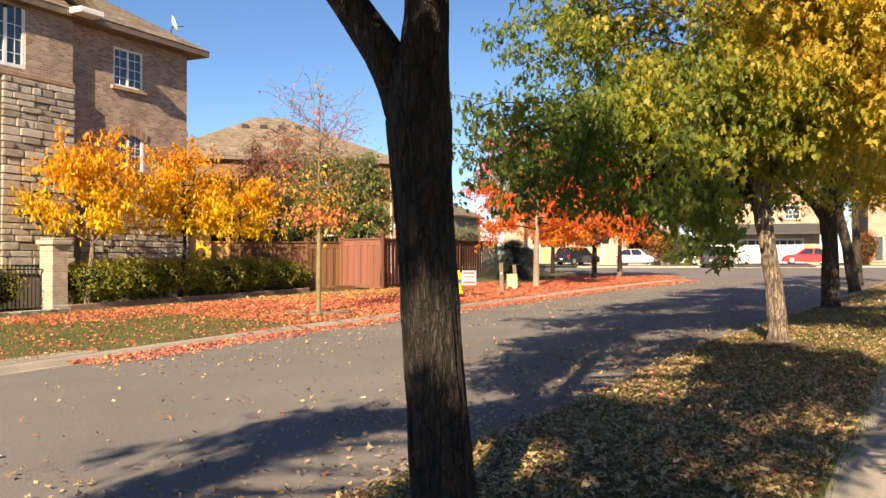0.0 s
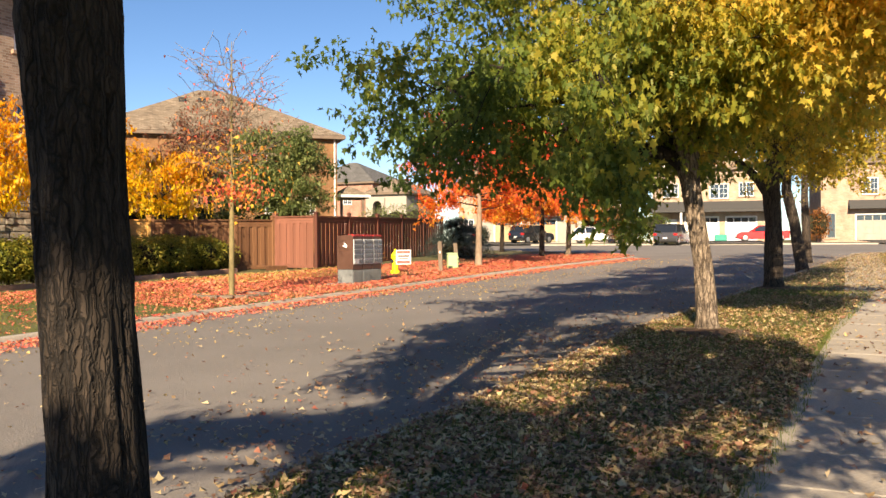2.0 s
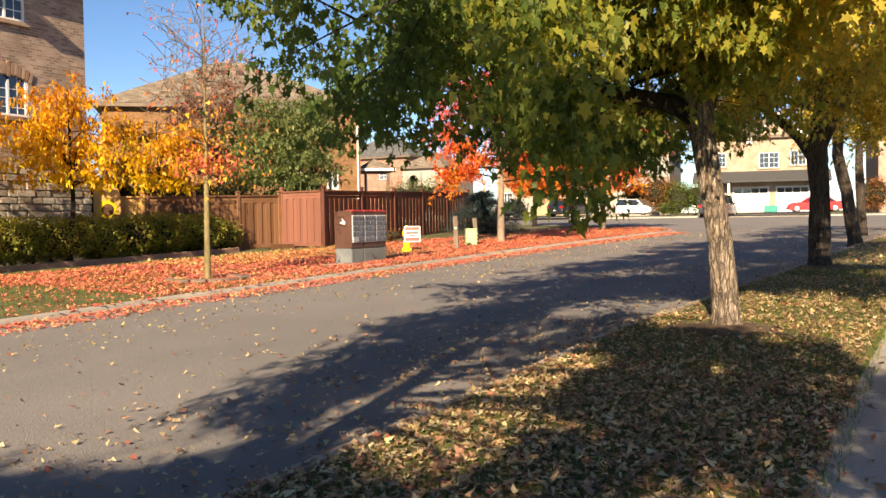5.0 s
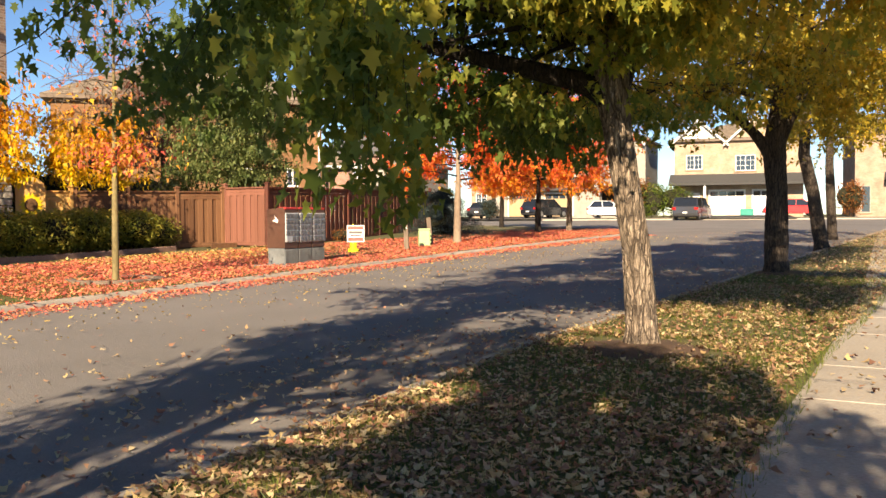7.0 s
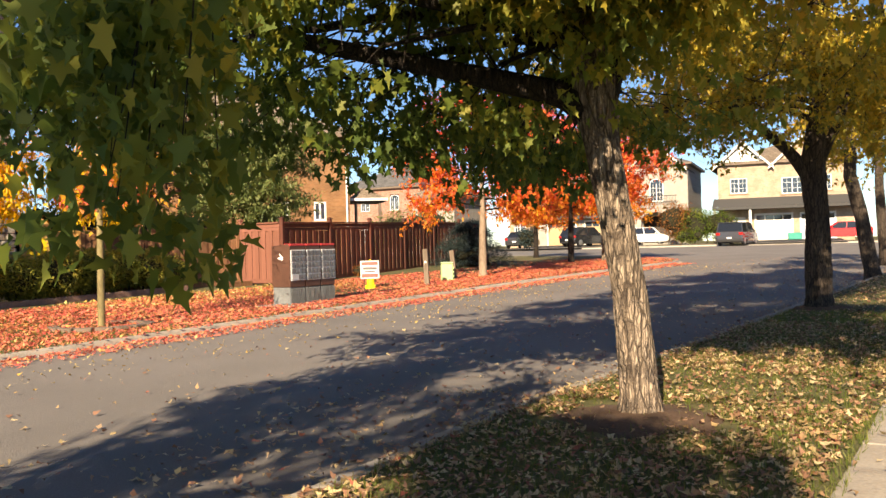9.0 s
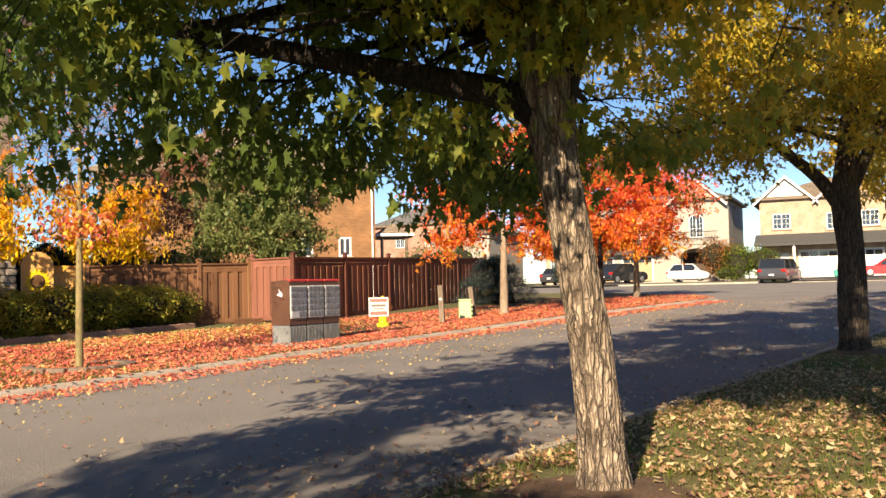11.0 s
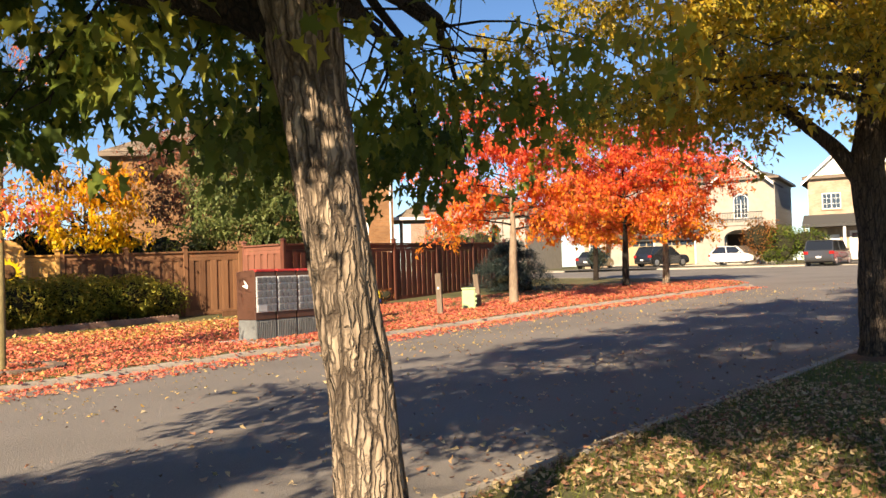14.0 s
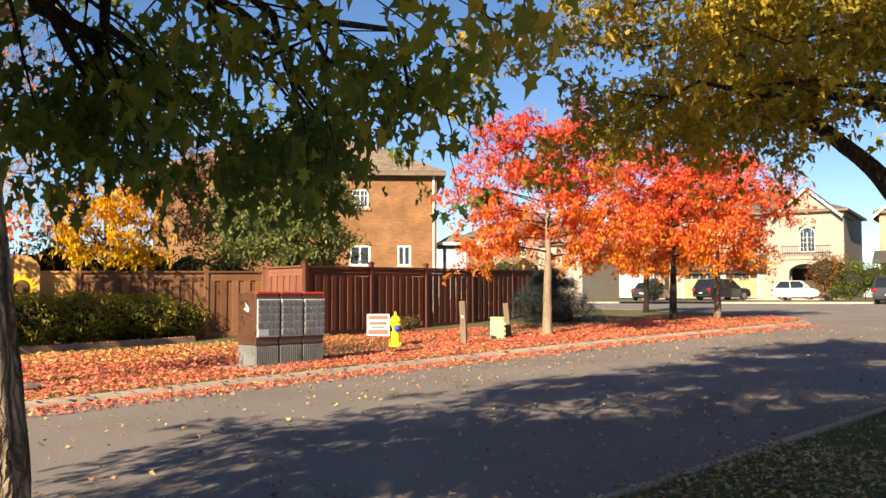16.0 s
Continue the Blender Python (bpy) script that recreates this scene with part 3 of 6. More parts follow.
tree("street_tree", -2.9, -4.8, "maple street tree standing behind the start of the walk", BARK_DARK, DARK_GREEN,
     [(0, 0, -0.1, 0.22), (0, 0, 2.4, 0.16), (0, 0.1, 6.5, 0.05)], ((2.3, 0, 5.4), (2.7, 2.4, 2.2)), 26, 10, 110, 0.15, STAR, 3, group="street maples", keep=sunlit_gaps)
tree("street_tree", -1.5, 4.15, "maple street tree with a forked trunk, crown shade deepening its dark bark", BARK_DARK, DARK_GREEN,
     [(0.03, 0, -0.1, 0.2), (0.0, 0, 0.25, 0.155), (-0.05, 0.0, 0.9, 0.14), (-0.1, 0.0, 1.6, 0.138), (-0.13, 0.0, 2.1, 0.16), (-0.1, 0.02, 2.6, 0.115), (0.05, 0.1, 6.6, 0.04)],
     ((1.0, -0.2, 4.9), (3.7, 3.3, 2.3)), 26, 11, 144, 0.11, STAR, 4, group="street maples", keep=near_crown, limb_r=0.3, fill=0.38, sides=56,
     extra=[(4.6, -1.0, 3.1), (4.5, 0.6, 3.5), (4.9, -2.0, 2.9), (4.2, -0.2, 3.3), (2.6, -0.6, 3.1), (3.8, 0.9, 3.6), (1.8, -1.8, 2.8), (4.2, 1.6, 3.8), (3.0, 1.9, 3.9), (2.4, 2.4, 4.0), (2.2, -1.2, 2.9), (3.2, -0.8, 3.0), (1.6, -0.2, 3.2), (2.8, 0.2, 3.3), (3.6, 0.4, 3.4), (2.2, 1.2, 3.6), (3.4, 1.4, 3.7), (2.0, -2.4, 2.7), (3.1, -2.2, 2.7),
            (0.2, -2.4, 2.8), (-0.2, -3.0, 3.1), (0.1, -3.6, 3.4), (0.3, -1.6, 2.6), (3.9, -1.4, 3.0),
            (3.9, 0.3, 5.6), (4.3, 1.2, 6.2), (4.6, -0.4, 5.9), (3.7, 2.0, 6.4), (4.9, 0.8, 5.4), (4.2, -1.2, 6.6)],
     sprays=[((0.05, 0, 3.3), (0.27, -0.1, 2.85), 2)],
     boughs=[[(-0.12, 0, 2.0, 0.12), (-0.3, 0.0, 2.42, 0.105), (-0.58, -0.03, 2.85, 0.085), (-1.0, -0.1, 3.6, 0.065), (-1.5, -0.2, 5.0, 0.03)]])
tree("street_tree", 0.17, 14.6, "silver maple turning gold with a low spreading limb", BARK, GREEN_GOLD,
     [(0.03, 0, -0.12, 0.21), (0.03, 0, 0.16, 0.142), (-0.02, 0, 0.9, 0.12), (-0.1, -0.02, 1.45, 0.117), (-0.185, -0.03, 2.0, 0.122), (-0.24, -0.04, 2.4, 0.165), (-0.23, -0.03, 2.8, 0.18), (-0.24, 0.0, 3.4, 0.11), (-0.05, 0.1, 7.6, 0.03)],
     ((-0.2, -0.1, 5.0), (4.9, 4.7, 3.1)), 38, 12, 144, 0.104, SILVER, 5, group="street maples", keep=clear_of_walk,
     extra=[(0.8, -1.5, 3.4), (1.2, -0.8, 4.2), (0.3, -1.6, 4.0), (-0.4, -1.4, 3.6), (0.9, -1.8, 4.8), (0.2, -1.2, 5.2), (1.6, -1.6, 5.2), (-0.9, -1.6, 4.4), (0.7, -0.9, 3.2), (-0.3, -1.2, 3.3),
            (-1.8, -1.0, 3.1), (-2.6, -0.4, 3.1), (-2.2, -1.6, 3.2), (-3.2, -0.8, 3.3), (-3.0, 0.4, 3.0), (1.8, -0.6, 4.6), (2.4, -1.8, 5.0), (2.2, -3.2, 4.0), (1.6, -1.2, 3.5), (2.6, -1.0, 3.7), (2.0, -4.2, 4.4), (-3.6, -1.0, 2.7), (-2.6, -2.6, 2.6), (3.5, -2.0, 4.0), (4.0, 0.0, 4.2), (3.0, -3.5, 3.9), (4.5, -1.5, 5.0), (-4.6, 0.3, 3.0), (-3.2, -3.6, 2.8), (-4.4, -1.8, 3.2), (-3.6, 2.6, 3.2),
            (-2.2, 3.3, 2.6), (-1.0, 2.2, 2.2), (-1.6, 1.5, 2.3), (-0.6, 2.4, 2.3), (-1.2, 4.0, 2.4), (-0.9, 0.6, 2.4), (-1.3, 1.2, 2.2), (-0.6, 1.2, 2.5), (-1.8, 0.4, 2.3), (-0.9, -0.3, 2.6), (-1.5, -1.4, 2.5), (-2.2, -0.4, 2.5), (-1.2, 2.8, 2.2), (-1.8, 2.2, 2.2), (-1.4, 3.4, 2.3), (-2.4, 2.4, 2.2)],
     # darker bark on the limbs puts the shade under the crown into their colour
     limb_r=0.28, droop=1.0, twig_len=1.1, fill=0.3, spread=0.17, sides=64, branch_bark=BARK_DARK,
     sprays=[((-1.0, -3.7, 3.0), (-0.72, -4.5, 1.42), 11), ((-0.9, -3.9, 2.9), (-0.95, -4.6, 2.0), 5), ((0.05, -0.1, 3.3), (0.34, -0.6, 2.65), 6), ((-0.1, -0.15, 3.3), (0.15, -0.45, 2.75), 4), ((-0.5, -0.3, 2.7), (-0.5, -0.55, 2.35), 2),
             ((-2.2, -2.6, 3.3), (-2.3, -3.3, 2.0), 6)],
     boughs=[[(-0.18, -0.02, 2.15, 0.11), (-0.42, -0.12, 2.38, 0.1), (-0.9, -0.3, 2.52, 0.085), (-1.6, -0.6, 2.69, 0.07), (-2.6, -1.0, 2.96, 0.05), (-3.5, -1.3, 3.4, 0.02)],
             [(-0.2, -0.02, 2.35, 0.13), (-0.02, 0.04, 2.95, 0.1), (0.25, 0.1, 3.7, 0.07), (0.6, 0.3, 5.4, 0.03)]])
tree("street_tree", 1.55, 23.9, "golden maple street tree with rough brown bark", BARK_MID, GOLD,
     [(0, 0, -0.12, 0.27), (0, 0, 0.2, 0.21), (0, 0, 1.5, 0.18), (-0.05, 0, 2.3, 0.2), (0.05, 0, 3.3, 0.12), (0.2, 0, 7.5, 0.04)],
     ((-0.2, -0.5, 4.9), (4.3, 4.5, 3.0)), 40, 11, 162, 0.092, STAR, 6, group="street maples", keep=lambda x, y, z: z > 2.35,
     extra=[(-3.0, -1.0, 3.0), (-3.4, 0.5, 3.3), (-2.4, -2.4, 3.0), (-1.0, -3.0, 3.2), (0.5, -3.2, 3.3), (-3.6, -2.0, 3.6)], limb_r=0.35, fill=0.35, sides=40,
     boughs=[[(-0.05, 0, 2.0, 0.11), (-0.35, -0.1, 2.5, 0.095), (-0.8, -0.2, 2.95, 0.08), (-1.5, -0.4, 3.6, 0.06), (-2.1, -0.5, 4.8, 0.03)],
             [(0.05, 0, 2.4, 0.1), (0.4, 0.1, 3.2, 0.08), (0.9, 0.2, 4.4, 0.05), (1.2, 0.2, 5.6, 0.02)]])
tree("street_tree", 2.85, 33.4, "golden maple street tree leaning over the kerb", BARK_MID, GOLD,
     [(0.1, 0, -0.12, 0.24), (0.05, 0, 0.2, 0.19), (-0.15, 0, 1.5, 0.17), (-0.4, 0, 2.6, 0.16), (-0.2, 0, 7.0, 0.04)],
     ((0, 0, 4.7), (3.2, 3.2, 2.6)), 18, 8, 60, 0.15, STAR, 7, group="street maples", keep=lambda x, y, z: z > 2.2)
tree("street_tree", 3.8, 41.7, "golden maple street tree near the junction", BARK_MID, GOLD,
     [(0.0, 0, -0.12, 0.22), (0.0, 0, 0.2, 0.17), (-0.1, 0, 2.4, 0.15), (-0.1, 0, 6.5, 0.04)],
     ((0, 0, 4.5), (3.0, 3.0, 2.4)), 16, 7, 55, 0.16, STAR, 8, group="street maples", keep=lambda x, y, z: z > 2.2)

# ---- red maples on the west lawn ----
RED = leaf_material("red_maple_leaves", [(0.85, 0.45, 0.05), (0.84, 0.28, 0.05), (0.82, 0.17, 0.07), (0.74, 0.1, 0.07), (0.6, 0.06, 0.06)], lean=(0, 0, 0.1), shift=-0.42, spread=0.5, clump=0.8)
for k, (mx, my, hgt, cr) in enumerate([(-9.03, 37.5, 7.0, 3.8), (-8.17, 46.7, 7.3, 3.6), (-7.3, 49.6, 6.9, 4.0), (-12.4, 56.0, 6.4, 2.6)]):
    tree("red_maple", mx, my, ("red and orange maple with a pale trunk", "scarlet maple with a dark trunk", "thin red maple with a mottled trunk", "orange maple with a dark trunk")[k],
         (BARK_PALE, BARK_DARK, BARK, BARK_DARK)[k], RED,
         [(0, 0, -0.1, 0.19), (0, 0, 0.15, 0.14), (0.02, 0, 1.5, 0.115), (0.05, 0, 2.4, 0.08), (0, 0, hgt * 0.95, 0.02)],
         ((0, 0, hgt * 0.58), (cr, cr, hgt * 0.45)), 32, 9, 72, 0.135, STAR, 20 + k, group="red maples", keep=lambda x, y, z: z > 1.25, fill=0.25, limb_r=0.45, twig_len=0.8, hang=0.2,
         branch_bark=BARK_DARK)

for mx, my, mr in ((0.19, 14.5, 0.75), (1.57, 23.9, 0.55), (-1.47, 4.15, 0.75)):
    mound = thing("soil_mound", mx, my, 0, "low brown mound of bare soil round the trunk", "soil", "soil mounds", lift=0.08)
    mm = Mesh()
    for i, (r, z) in enumerate(((mr, 0.0), (mr * 0.75, 0.03), (mr * 0.4, 0.06), (0.05, 0.08))):
        for j in range(26):
            a = 2 * math.pi * j / 26
            k = 1 + 0.4 * noise.noise(Vector((math.cos(a) * 2 + mx, math.sin(a) * 2 + my, 0)))
            mm.v.append((r * k * math.cos(a), r * k * math.sin(a), z + 0.0165 * r * k * math.sin(a)))
    mm.f = [(i * 26 + j, i * 26 + (j + 1) % 26, (i + 1) * 26 + (j + 1) % 26, (i + 1) * 26 + j) for i in range(3) for j in range(26)]
    part("soil", mm, DIRT, mound, smooth=True)

# ---- west side: house, fences, hedge ----
WHITE = material("white_paint", (0.7, 0.7, 0.68), (0.82, 0.82, 0.8), 2, 30, 0.5, 0.05)
BRICK = brick_material("brown_brick", (0.24, 0.15, 0.105), (0.46, 0.33, 0.25), (0.36, 0.3, 0.25))
SOLDIER = material("brick_band", (0.26, 0.16, 0.11), (0.4, 0.28, 0.2), 5, 30, 0.9, 0.4, by_object=0.5)
STONE = material("grey_stone", (0.27, 0.23, 0.185), (0.5, 0.45, 0.38), 2.5, 22, 0.95, 0.9, by_object=0.7)
MORTAR = material("mortar", (0.14, 0.12, 0.1), (0.2, 0.175, 0.15), 4, 40, 1.0, 0.4)
SHINGLE = brick_material("brown_shingles", (0.17, 0.13, 0.095), (0.3, 0.24, 0.18), (0.1, 0.08, 0.06), 0.3, 0.14, 0.012)
FASCIA = material("brown_fascia", (0.12, 0.085, 0.065), (0.2, 0.15, 0.11), 2, 30, 0.6, 0.05)
GLASS = glass_material("dark_window_glass", (0.03, 0.045, 0.065))
IRON = material("black_iron", (0.012, 0.012, 0.013), (0.03, 0.03, 0.03), 5, 40, 0.5, 0.1)
UNIT = Mesh().box(-0.5, 0.5, -0.5, 0.5, -0.5, 0.5)


def unit_block(name, mat, bevel=0.06):
    """A block of size 1, to be scaled, with broken edges."""
    return UNIT.data(name, mat, bevel=bevel)


def block(name, data, parent, loc, size, rz=0.0, rx=0.0, ry=0.0):
    ob = new(name, data)
    ob.parent = parent
    ob.location, ob.scale, ob.rotation_euler = loc, size, (rx, ry, rz)
    return ob


wall_mesh = grid_wall


def window(parent, x0, x1, z0, z1, y=0.0, leaves=2, bars=(2, 3), frame_w=0.07, arch=0.0, frame_mat=None, sill=True, number=1):
    """A set-back window: frame, panes and glazing bars. arch: height of the curved head over z1."""
    fm = frame_mat or WHITE
    f = Mesh()
    fy0, fy1 = y + 0.02, y + 0.1
    for k in range(leaves + 1):
        c = x0 + (x1 - x0) * k / leaves
        w = frame_w / 2 if 0 < k < leaves else frame_w
        f.box(max(x0, c - w), min(x1, c + w), fy0, fy1, z0, z1)
    f.box(x0 + frame_w, x1 - frame_w, fy0 + 0.003, fy1 - 0.003, z0, z0 + frame_w)
    if not arch:
        f.box(x0 + frame_w, x1 - frame_w, fy0 + 0.003, fy1 - 0.003, z1 - frame_w, z1)
    else:
        n = 10
        o = [((x0 + x1) / 2 - (x1 - x0) / 2 * math.cos(math.pi * i / n), z1 - 0.001 + arch * math.sin(math.pi * i / n)) for i in range(n + 1)]
        i_ = [((x0 + x1) / 2 - ((x1 - x0) / 2 - frame_w) * math.cos(math.pi * i / n), z1 - 0.001 + max(0.0, arch - frame_w) * math.sin(math.pi * i / n)) for i in range(n + 1)]
        for k in range(n):
            q = [o[k], o[k + 1], i_[k + 1], i_[k]]
            f.add([(a, fy0, b) for a, b in q] + [(a, fy1, b) for a, b in q], [(0, 1, 2, 3), (7, 6, 5, 4), (0, 4, 5, 1), (2, 6, 7, 3)])
    w_ob = part("window", f, fm, parent)
    cols, rows = bars
    pw = (x1 - x0) / leaves
    for k in range(leaves):
        a, b = x0 + k * pw + frame_w / 2, x0 + (k + 1) * pw - frame_w / 2
        part("pane", Mesh().box(a, b, fy0 + 0.04, fy0 + 0.05, z0 + 0.02, z1 + arch * 0.75), GLASS, w_ob)
        g_ = Mesh()
        for i in range(1, cols):
            c = a + (b - a) * i / cols
            g_.box(c - 0.012, c + 0.012, fy0 + 0.028, fy0 + 0.036, z0, z1 + arch * 0.7)
        for j in range(1, rows):
            c = z0 + (z1 - z0) * j / rows
            g_.box(a, b, fy0 + 0.027, fy0 + 0.035, c - 0.012, c + 0.012)
        part("glazing_bar", g_, fm, w_ob)
    if sill:
        part("sill", Mesh().box(x0 - 0.12, x1 + 0.12, y - 0.1, y + 0.09, z0 - 0.12, z0 - 0.002), SOLDIER, w_ob, bevel=0.01)
    return w_ob


def hip_roof(parent, x0, x1, y0, y1, z, rise, over=0.45, mat=None, name="roof", ridge_in=None):
    a, b, c, d = x0 - over, x1 + over, y0 - over, y1 + over
    w, l = b - a, d - c
    h = min(w, l) / 2 if ridge_in is None else ridge_in
    if w >= l:
        r = [(a + h, (c + d) / 2, z + rise), (b - h, (c + d) / 2, z + rise)]
        f = [(0, 1, 5, 4), (1, 2, 5), (2, 3, 4, 5), (3, 0, 4)]
    else:
        r = [((a + b) / 2, c + h, z + rise), ((a + b) / 2, d - h, z + rise)]
        f = [(0, 1, 4), (1, 2, 5, 4), (2, 3, 5), (3, 0, 4, 5)]
    v = [(a, c, z), (b, c, z), (b, d, z), (a, d, z)] + r
    ro = part(name, Mesh().add(v, f), mat or SHINGLE, parent, uv=True)
    part("fascia", Mesh().box(a + 0.02, b - 0.02, c + 0.02, d - 0.02, z - 0.2, z - 0.006), FASCIA, ro)
    return ro


h1 = thing("brick_house", -18.9, 24.4, 83, "three-storey brown brick house with a grey stone base", "house", z=0.0)
up_win, lo_win = (-1.24, 0.0, 7.17, 8.4), (-1.2, 0.03, 4.55, 5.55)
wall1 = part("wall", wall_mesh(-2.9, 2.05, 0.0, 0.3, 0.3, 8.9, [up_win, (lo_win[0], lo_win[1], lo_win[2], lo_win[3] + 0.22)]), BRICK, h1, uv=True)
part("side_wall", Mesh().box(1.75, 2.05, 0.3, 9, 0.3, 8.9), BRICK, h1, uv=True)
part("rear_wall", Mesh().box(-9.0, 1.75, 8.7, 9, 0.3, 8.9), BRICK, h1, uv=True)
part("end_wall", Mesh().box(-9.3, -9.0, -0.3, 9, 0.3, 8.9), BRICK, h1, uv=True)
window(h1, *up_win, leaves=2, bars=(2, 4))
lo_ob = window(h1, *lo_win, leaves=2, bars=(2, 4), arch=0.2)
for k in range(-6, 7):
    block("voussoir", bpy.data.meshes.get("brick_piece") or unit_block("brick_piece", SOLDIER), wall1,
          (-0.585 + k * 0.118, -0.012, 5.84 - 0.0052 * k * k), (0.1, 0.05, 0.3 if k else 0.42), 0, 0, k * 0.05)
bay_win, base_win = (-6.5, -4.62, 6.98, 8.55), (-4.25, -3.62, 2.6, 3.6)
bay = part("bay_wall", wall_mesh(-9.3, -3.0, -0.22, 0.0, 0.3, 8.9, [(bay_win[0], bay_win[1], bay_win[2], bay_win[3] + 0.1), base_win]), BRICK, h1, uv=True)
window(h1, *bay_win, y=-0.22, leaves=3, bars=(2, 4), arch=0.85, frame_w=0.1, sill=False)
window(h1, *base_win, y=-0.22, leaves=1, bars=(2, 3))
part("stone_band", Mesh().box(-9.3, -2.96, -0.3, -0.222, 6.72, 6.86), SOLDIER, h1, bevel=0.015)
part("gable_arch", Mesh().prism([(-6.9, 0), (-4.2, 0), (-4.2, 0.25), (-5.55, 0.95), (-6.9, 0.25)], 0, 0.04, pose(0, -0.222, 9.0, 90, 0, 0)), BRICK, h1)
hip_roof(h1, -9.3, 2.05, 0.0, 9.0, 8.95, 3.1, 0.55)
bay_roof = Mesh().add([(-9.8, -0.95, 9.0), (-2.6, -0.95, 9.0), (-2.6, 3.0, 9.3), (-9.8, 3.0, 9.3), (-5.9, -0.95, 10.9), (-5.9, 4.0, 11.2)], [(1, 2, 5, 4), (3, 0, 4, 5)])
part("bay_roof", bay_roof, SHINGLE, h1, uv=True)
part("gable_wall", Mesh().prism([(-9.3, 0), (-3.0, 0), (-3.0, 0.05), (-5.9, 1.75), (-9.3, 0.05)], 0, 0.3, pose(0, -0.05, 8.9, 90, 0, 0)), BRICK, h1, uv=True)
part("bargeboard", Mesh().box(-3.4, -2.55, -1.0, 0.4, 8.82, 8.99), WHITE, h1, "pale soffit return", bevel=0.02)
part("downpipe", Mesh().tube([(-2.9, -0.04, 0.5), (-2.9, -0.04, 8.7)], [0.045, 0.045], 8), FASCIA, h1)
part("utility_box", Mesh().box(0.0, 0.38, -0.12, -0.002, 1.35, 1.68), WHITE, h1, "white dryer vent box", bevel=0.03)
dish = thing("satellite_dish", -19.0, 26.1, 110, "small white satellite dish on the roof edge", "dish", z=9.35)
part("reflector", Mesh().lathe([(0.02, 0.0), (0.15, 0.02), (0.28, 0.08), (0.29, 0.085), (0.15, 0.035), (0.01, 0.015)], 16, pose(0, 0, 0.45, 70, 0, 20)), WHITE, dish, smooth=True)
part("mast", Mesh().tube([(0, 0.05, -0.5), (0, 0.05, 0.2), (0, 0, 0.42)], [0.025, 0.025, 0.02], 6), IRON, dish)
part("feed_arm", Mesh().tube([(0, 0, 0.35), (0.25, -0.3, 0.45)], [0.015, 0.015], 6), IRON, dish)

# stones of the base, laid in courses
stone_data = [unit_block("stone_block", STONE, b) for b in (0.05, 0.08, 0.11)]
srnd = random.Random(11)


def stone_face(parent, x0, x1, z0, z1, y, holes=(), tall=0.19, long_=0.5):
    z = z0
    while z < z1 - 0.05:
        h = min(srnd.uniform(0.75, 1.2) * tall, z1 - z)
        x = x0 - srnd.uniform(0, 0.2)
        while x < x1 - 0.03:
            w = srnd.uniform(0.5, 1.5) * long_
            a, b = max(x, x0), min(x + w, x1)
            if b - a > 0.06 and not any(q[0] - 0.02 < (a + b) / 2 < q[1] + 0.02 and q[2] < z + h / 2 < q[3] for q in holes):
                d = srnd.uniform(0.09, 0.15)
                block("stone", srnd.choice(stone_data), parent, ((a + b) / 2, y - d / 2 + 0.05, z + h / 2), (b - a - 0.022, d, h - 0.022), 0, 0, srnd.uniform(-0.012, 0.012))
            x += w
        z += h


stone_main = part("stone_wall", Mesh().box(-2.98, 2.06, -0.03, -0.004, 0.3, 3.2), MORTAR, h1, "rough grey stone base")
stone_bay = part("stone_wall", wall_mesh(-9.3, -2.985, -0.25, -0.224, 0.3, 6.72, [base_win]), MORTAR, h1, "rough grey stone base")
stone_face(stone_main, -2.6, 2.08, 1.1, 3.2, -0.03, tall=0.2, long_=0.48)
stone_face(stone_bay, -5.4, -2.97, 1.3, 6.7, -0.25, [base_win], tall=0.22, long_=0.55)

# brick pier and iron fence
PIER_BRICK = brick_material("pale_brick", (0.36, 0.27, 0.2), (0.5, 0.4, 0.31), (0.42, 0.37, 0.31))
pier = thing("brick_pier", -17.55, 19.05, 83, "square tan brick pier with a stone cap", "pier")
part("shaft", Mesh().box(-0.24, 0.24, -0.24, 0.24, -0.2, 1.85), PIER_BRICK, pier, uv=True)
part("cap", Mesh().box(-0.32, 0.32, -0.32, 0.32, 1.852, 1.97).box(-0.24, 0.24, -0.24, 0.24, 1.975, 2.03), CONCRETE, pier, "pale stone cap", bevel=0.02)
part("plinth", Mesh().box(-0.29, 0.29, -0.29, 0.29, -0.2, 0.28), CONCRETE, pier, bevel=0.02)
ifence = thing("iron_fence", -17.7, 18.7, 83, "black iron picket fence in front of shrubs", "fence")
for k in range(34):
    part("picket", bpy.data.meshes.get("picket_bar") or Mesh().box(-0.01, 0.01, -0.01, 0.01, -0.1, 1.35).data("picket_bar", IRON), IRON, ifence).location = (-0.1 - k * 0.12, 0, 0)
for z in (0.2, 1.2):
    part("rail", Mesh().box(-4.2, 0.1, -0.018, 0.018, z, z + 0.04), IRON, ifence)

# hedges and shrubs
# yellower with height, so the hedge's sunlit top is part of the leaf colour
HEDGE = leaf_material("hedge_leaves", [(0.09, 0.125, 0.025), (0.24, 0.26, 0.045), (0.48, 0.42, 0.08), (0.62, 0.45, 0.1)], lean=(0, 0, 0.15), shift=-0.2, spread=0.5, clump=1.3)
# near-black filling, stands for the shade deep inside the foliage
CORE = material("shaded_core", (0.012, 0.012, 0.006), (0.03, 0.028, 0.012), 4, 30, 1.0, 0.5)
SHRUB_GREEN = leaf_material("shrub_leaves", [(0.04, 0.09, 0.015), (0.12, 0.18, 0.03), (0.3, 0.3, 0.06)], spread=0.8)
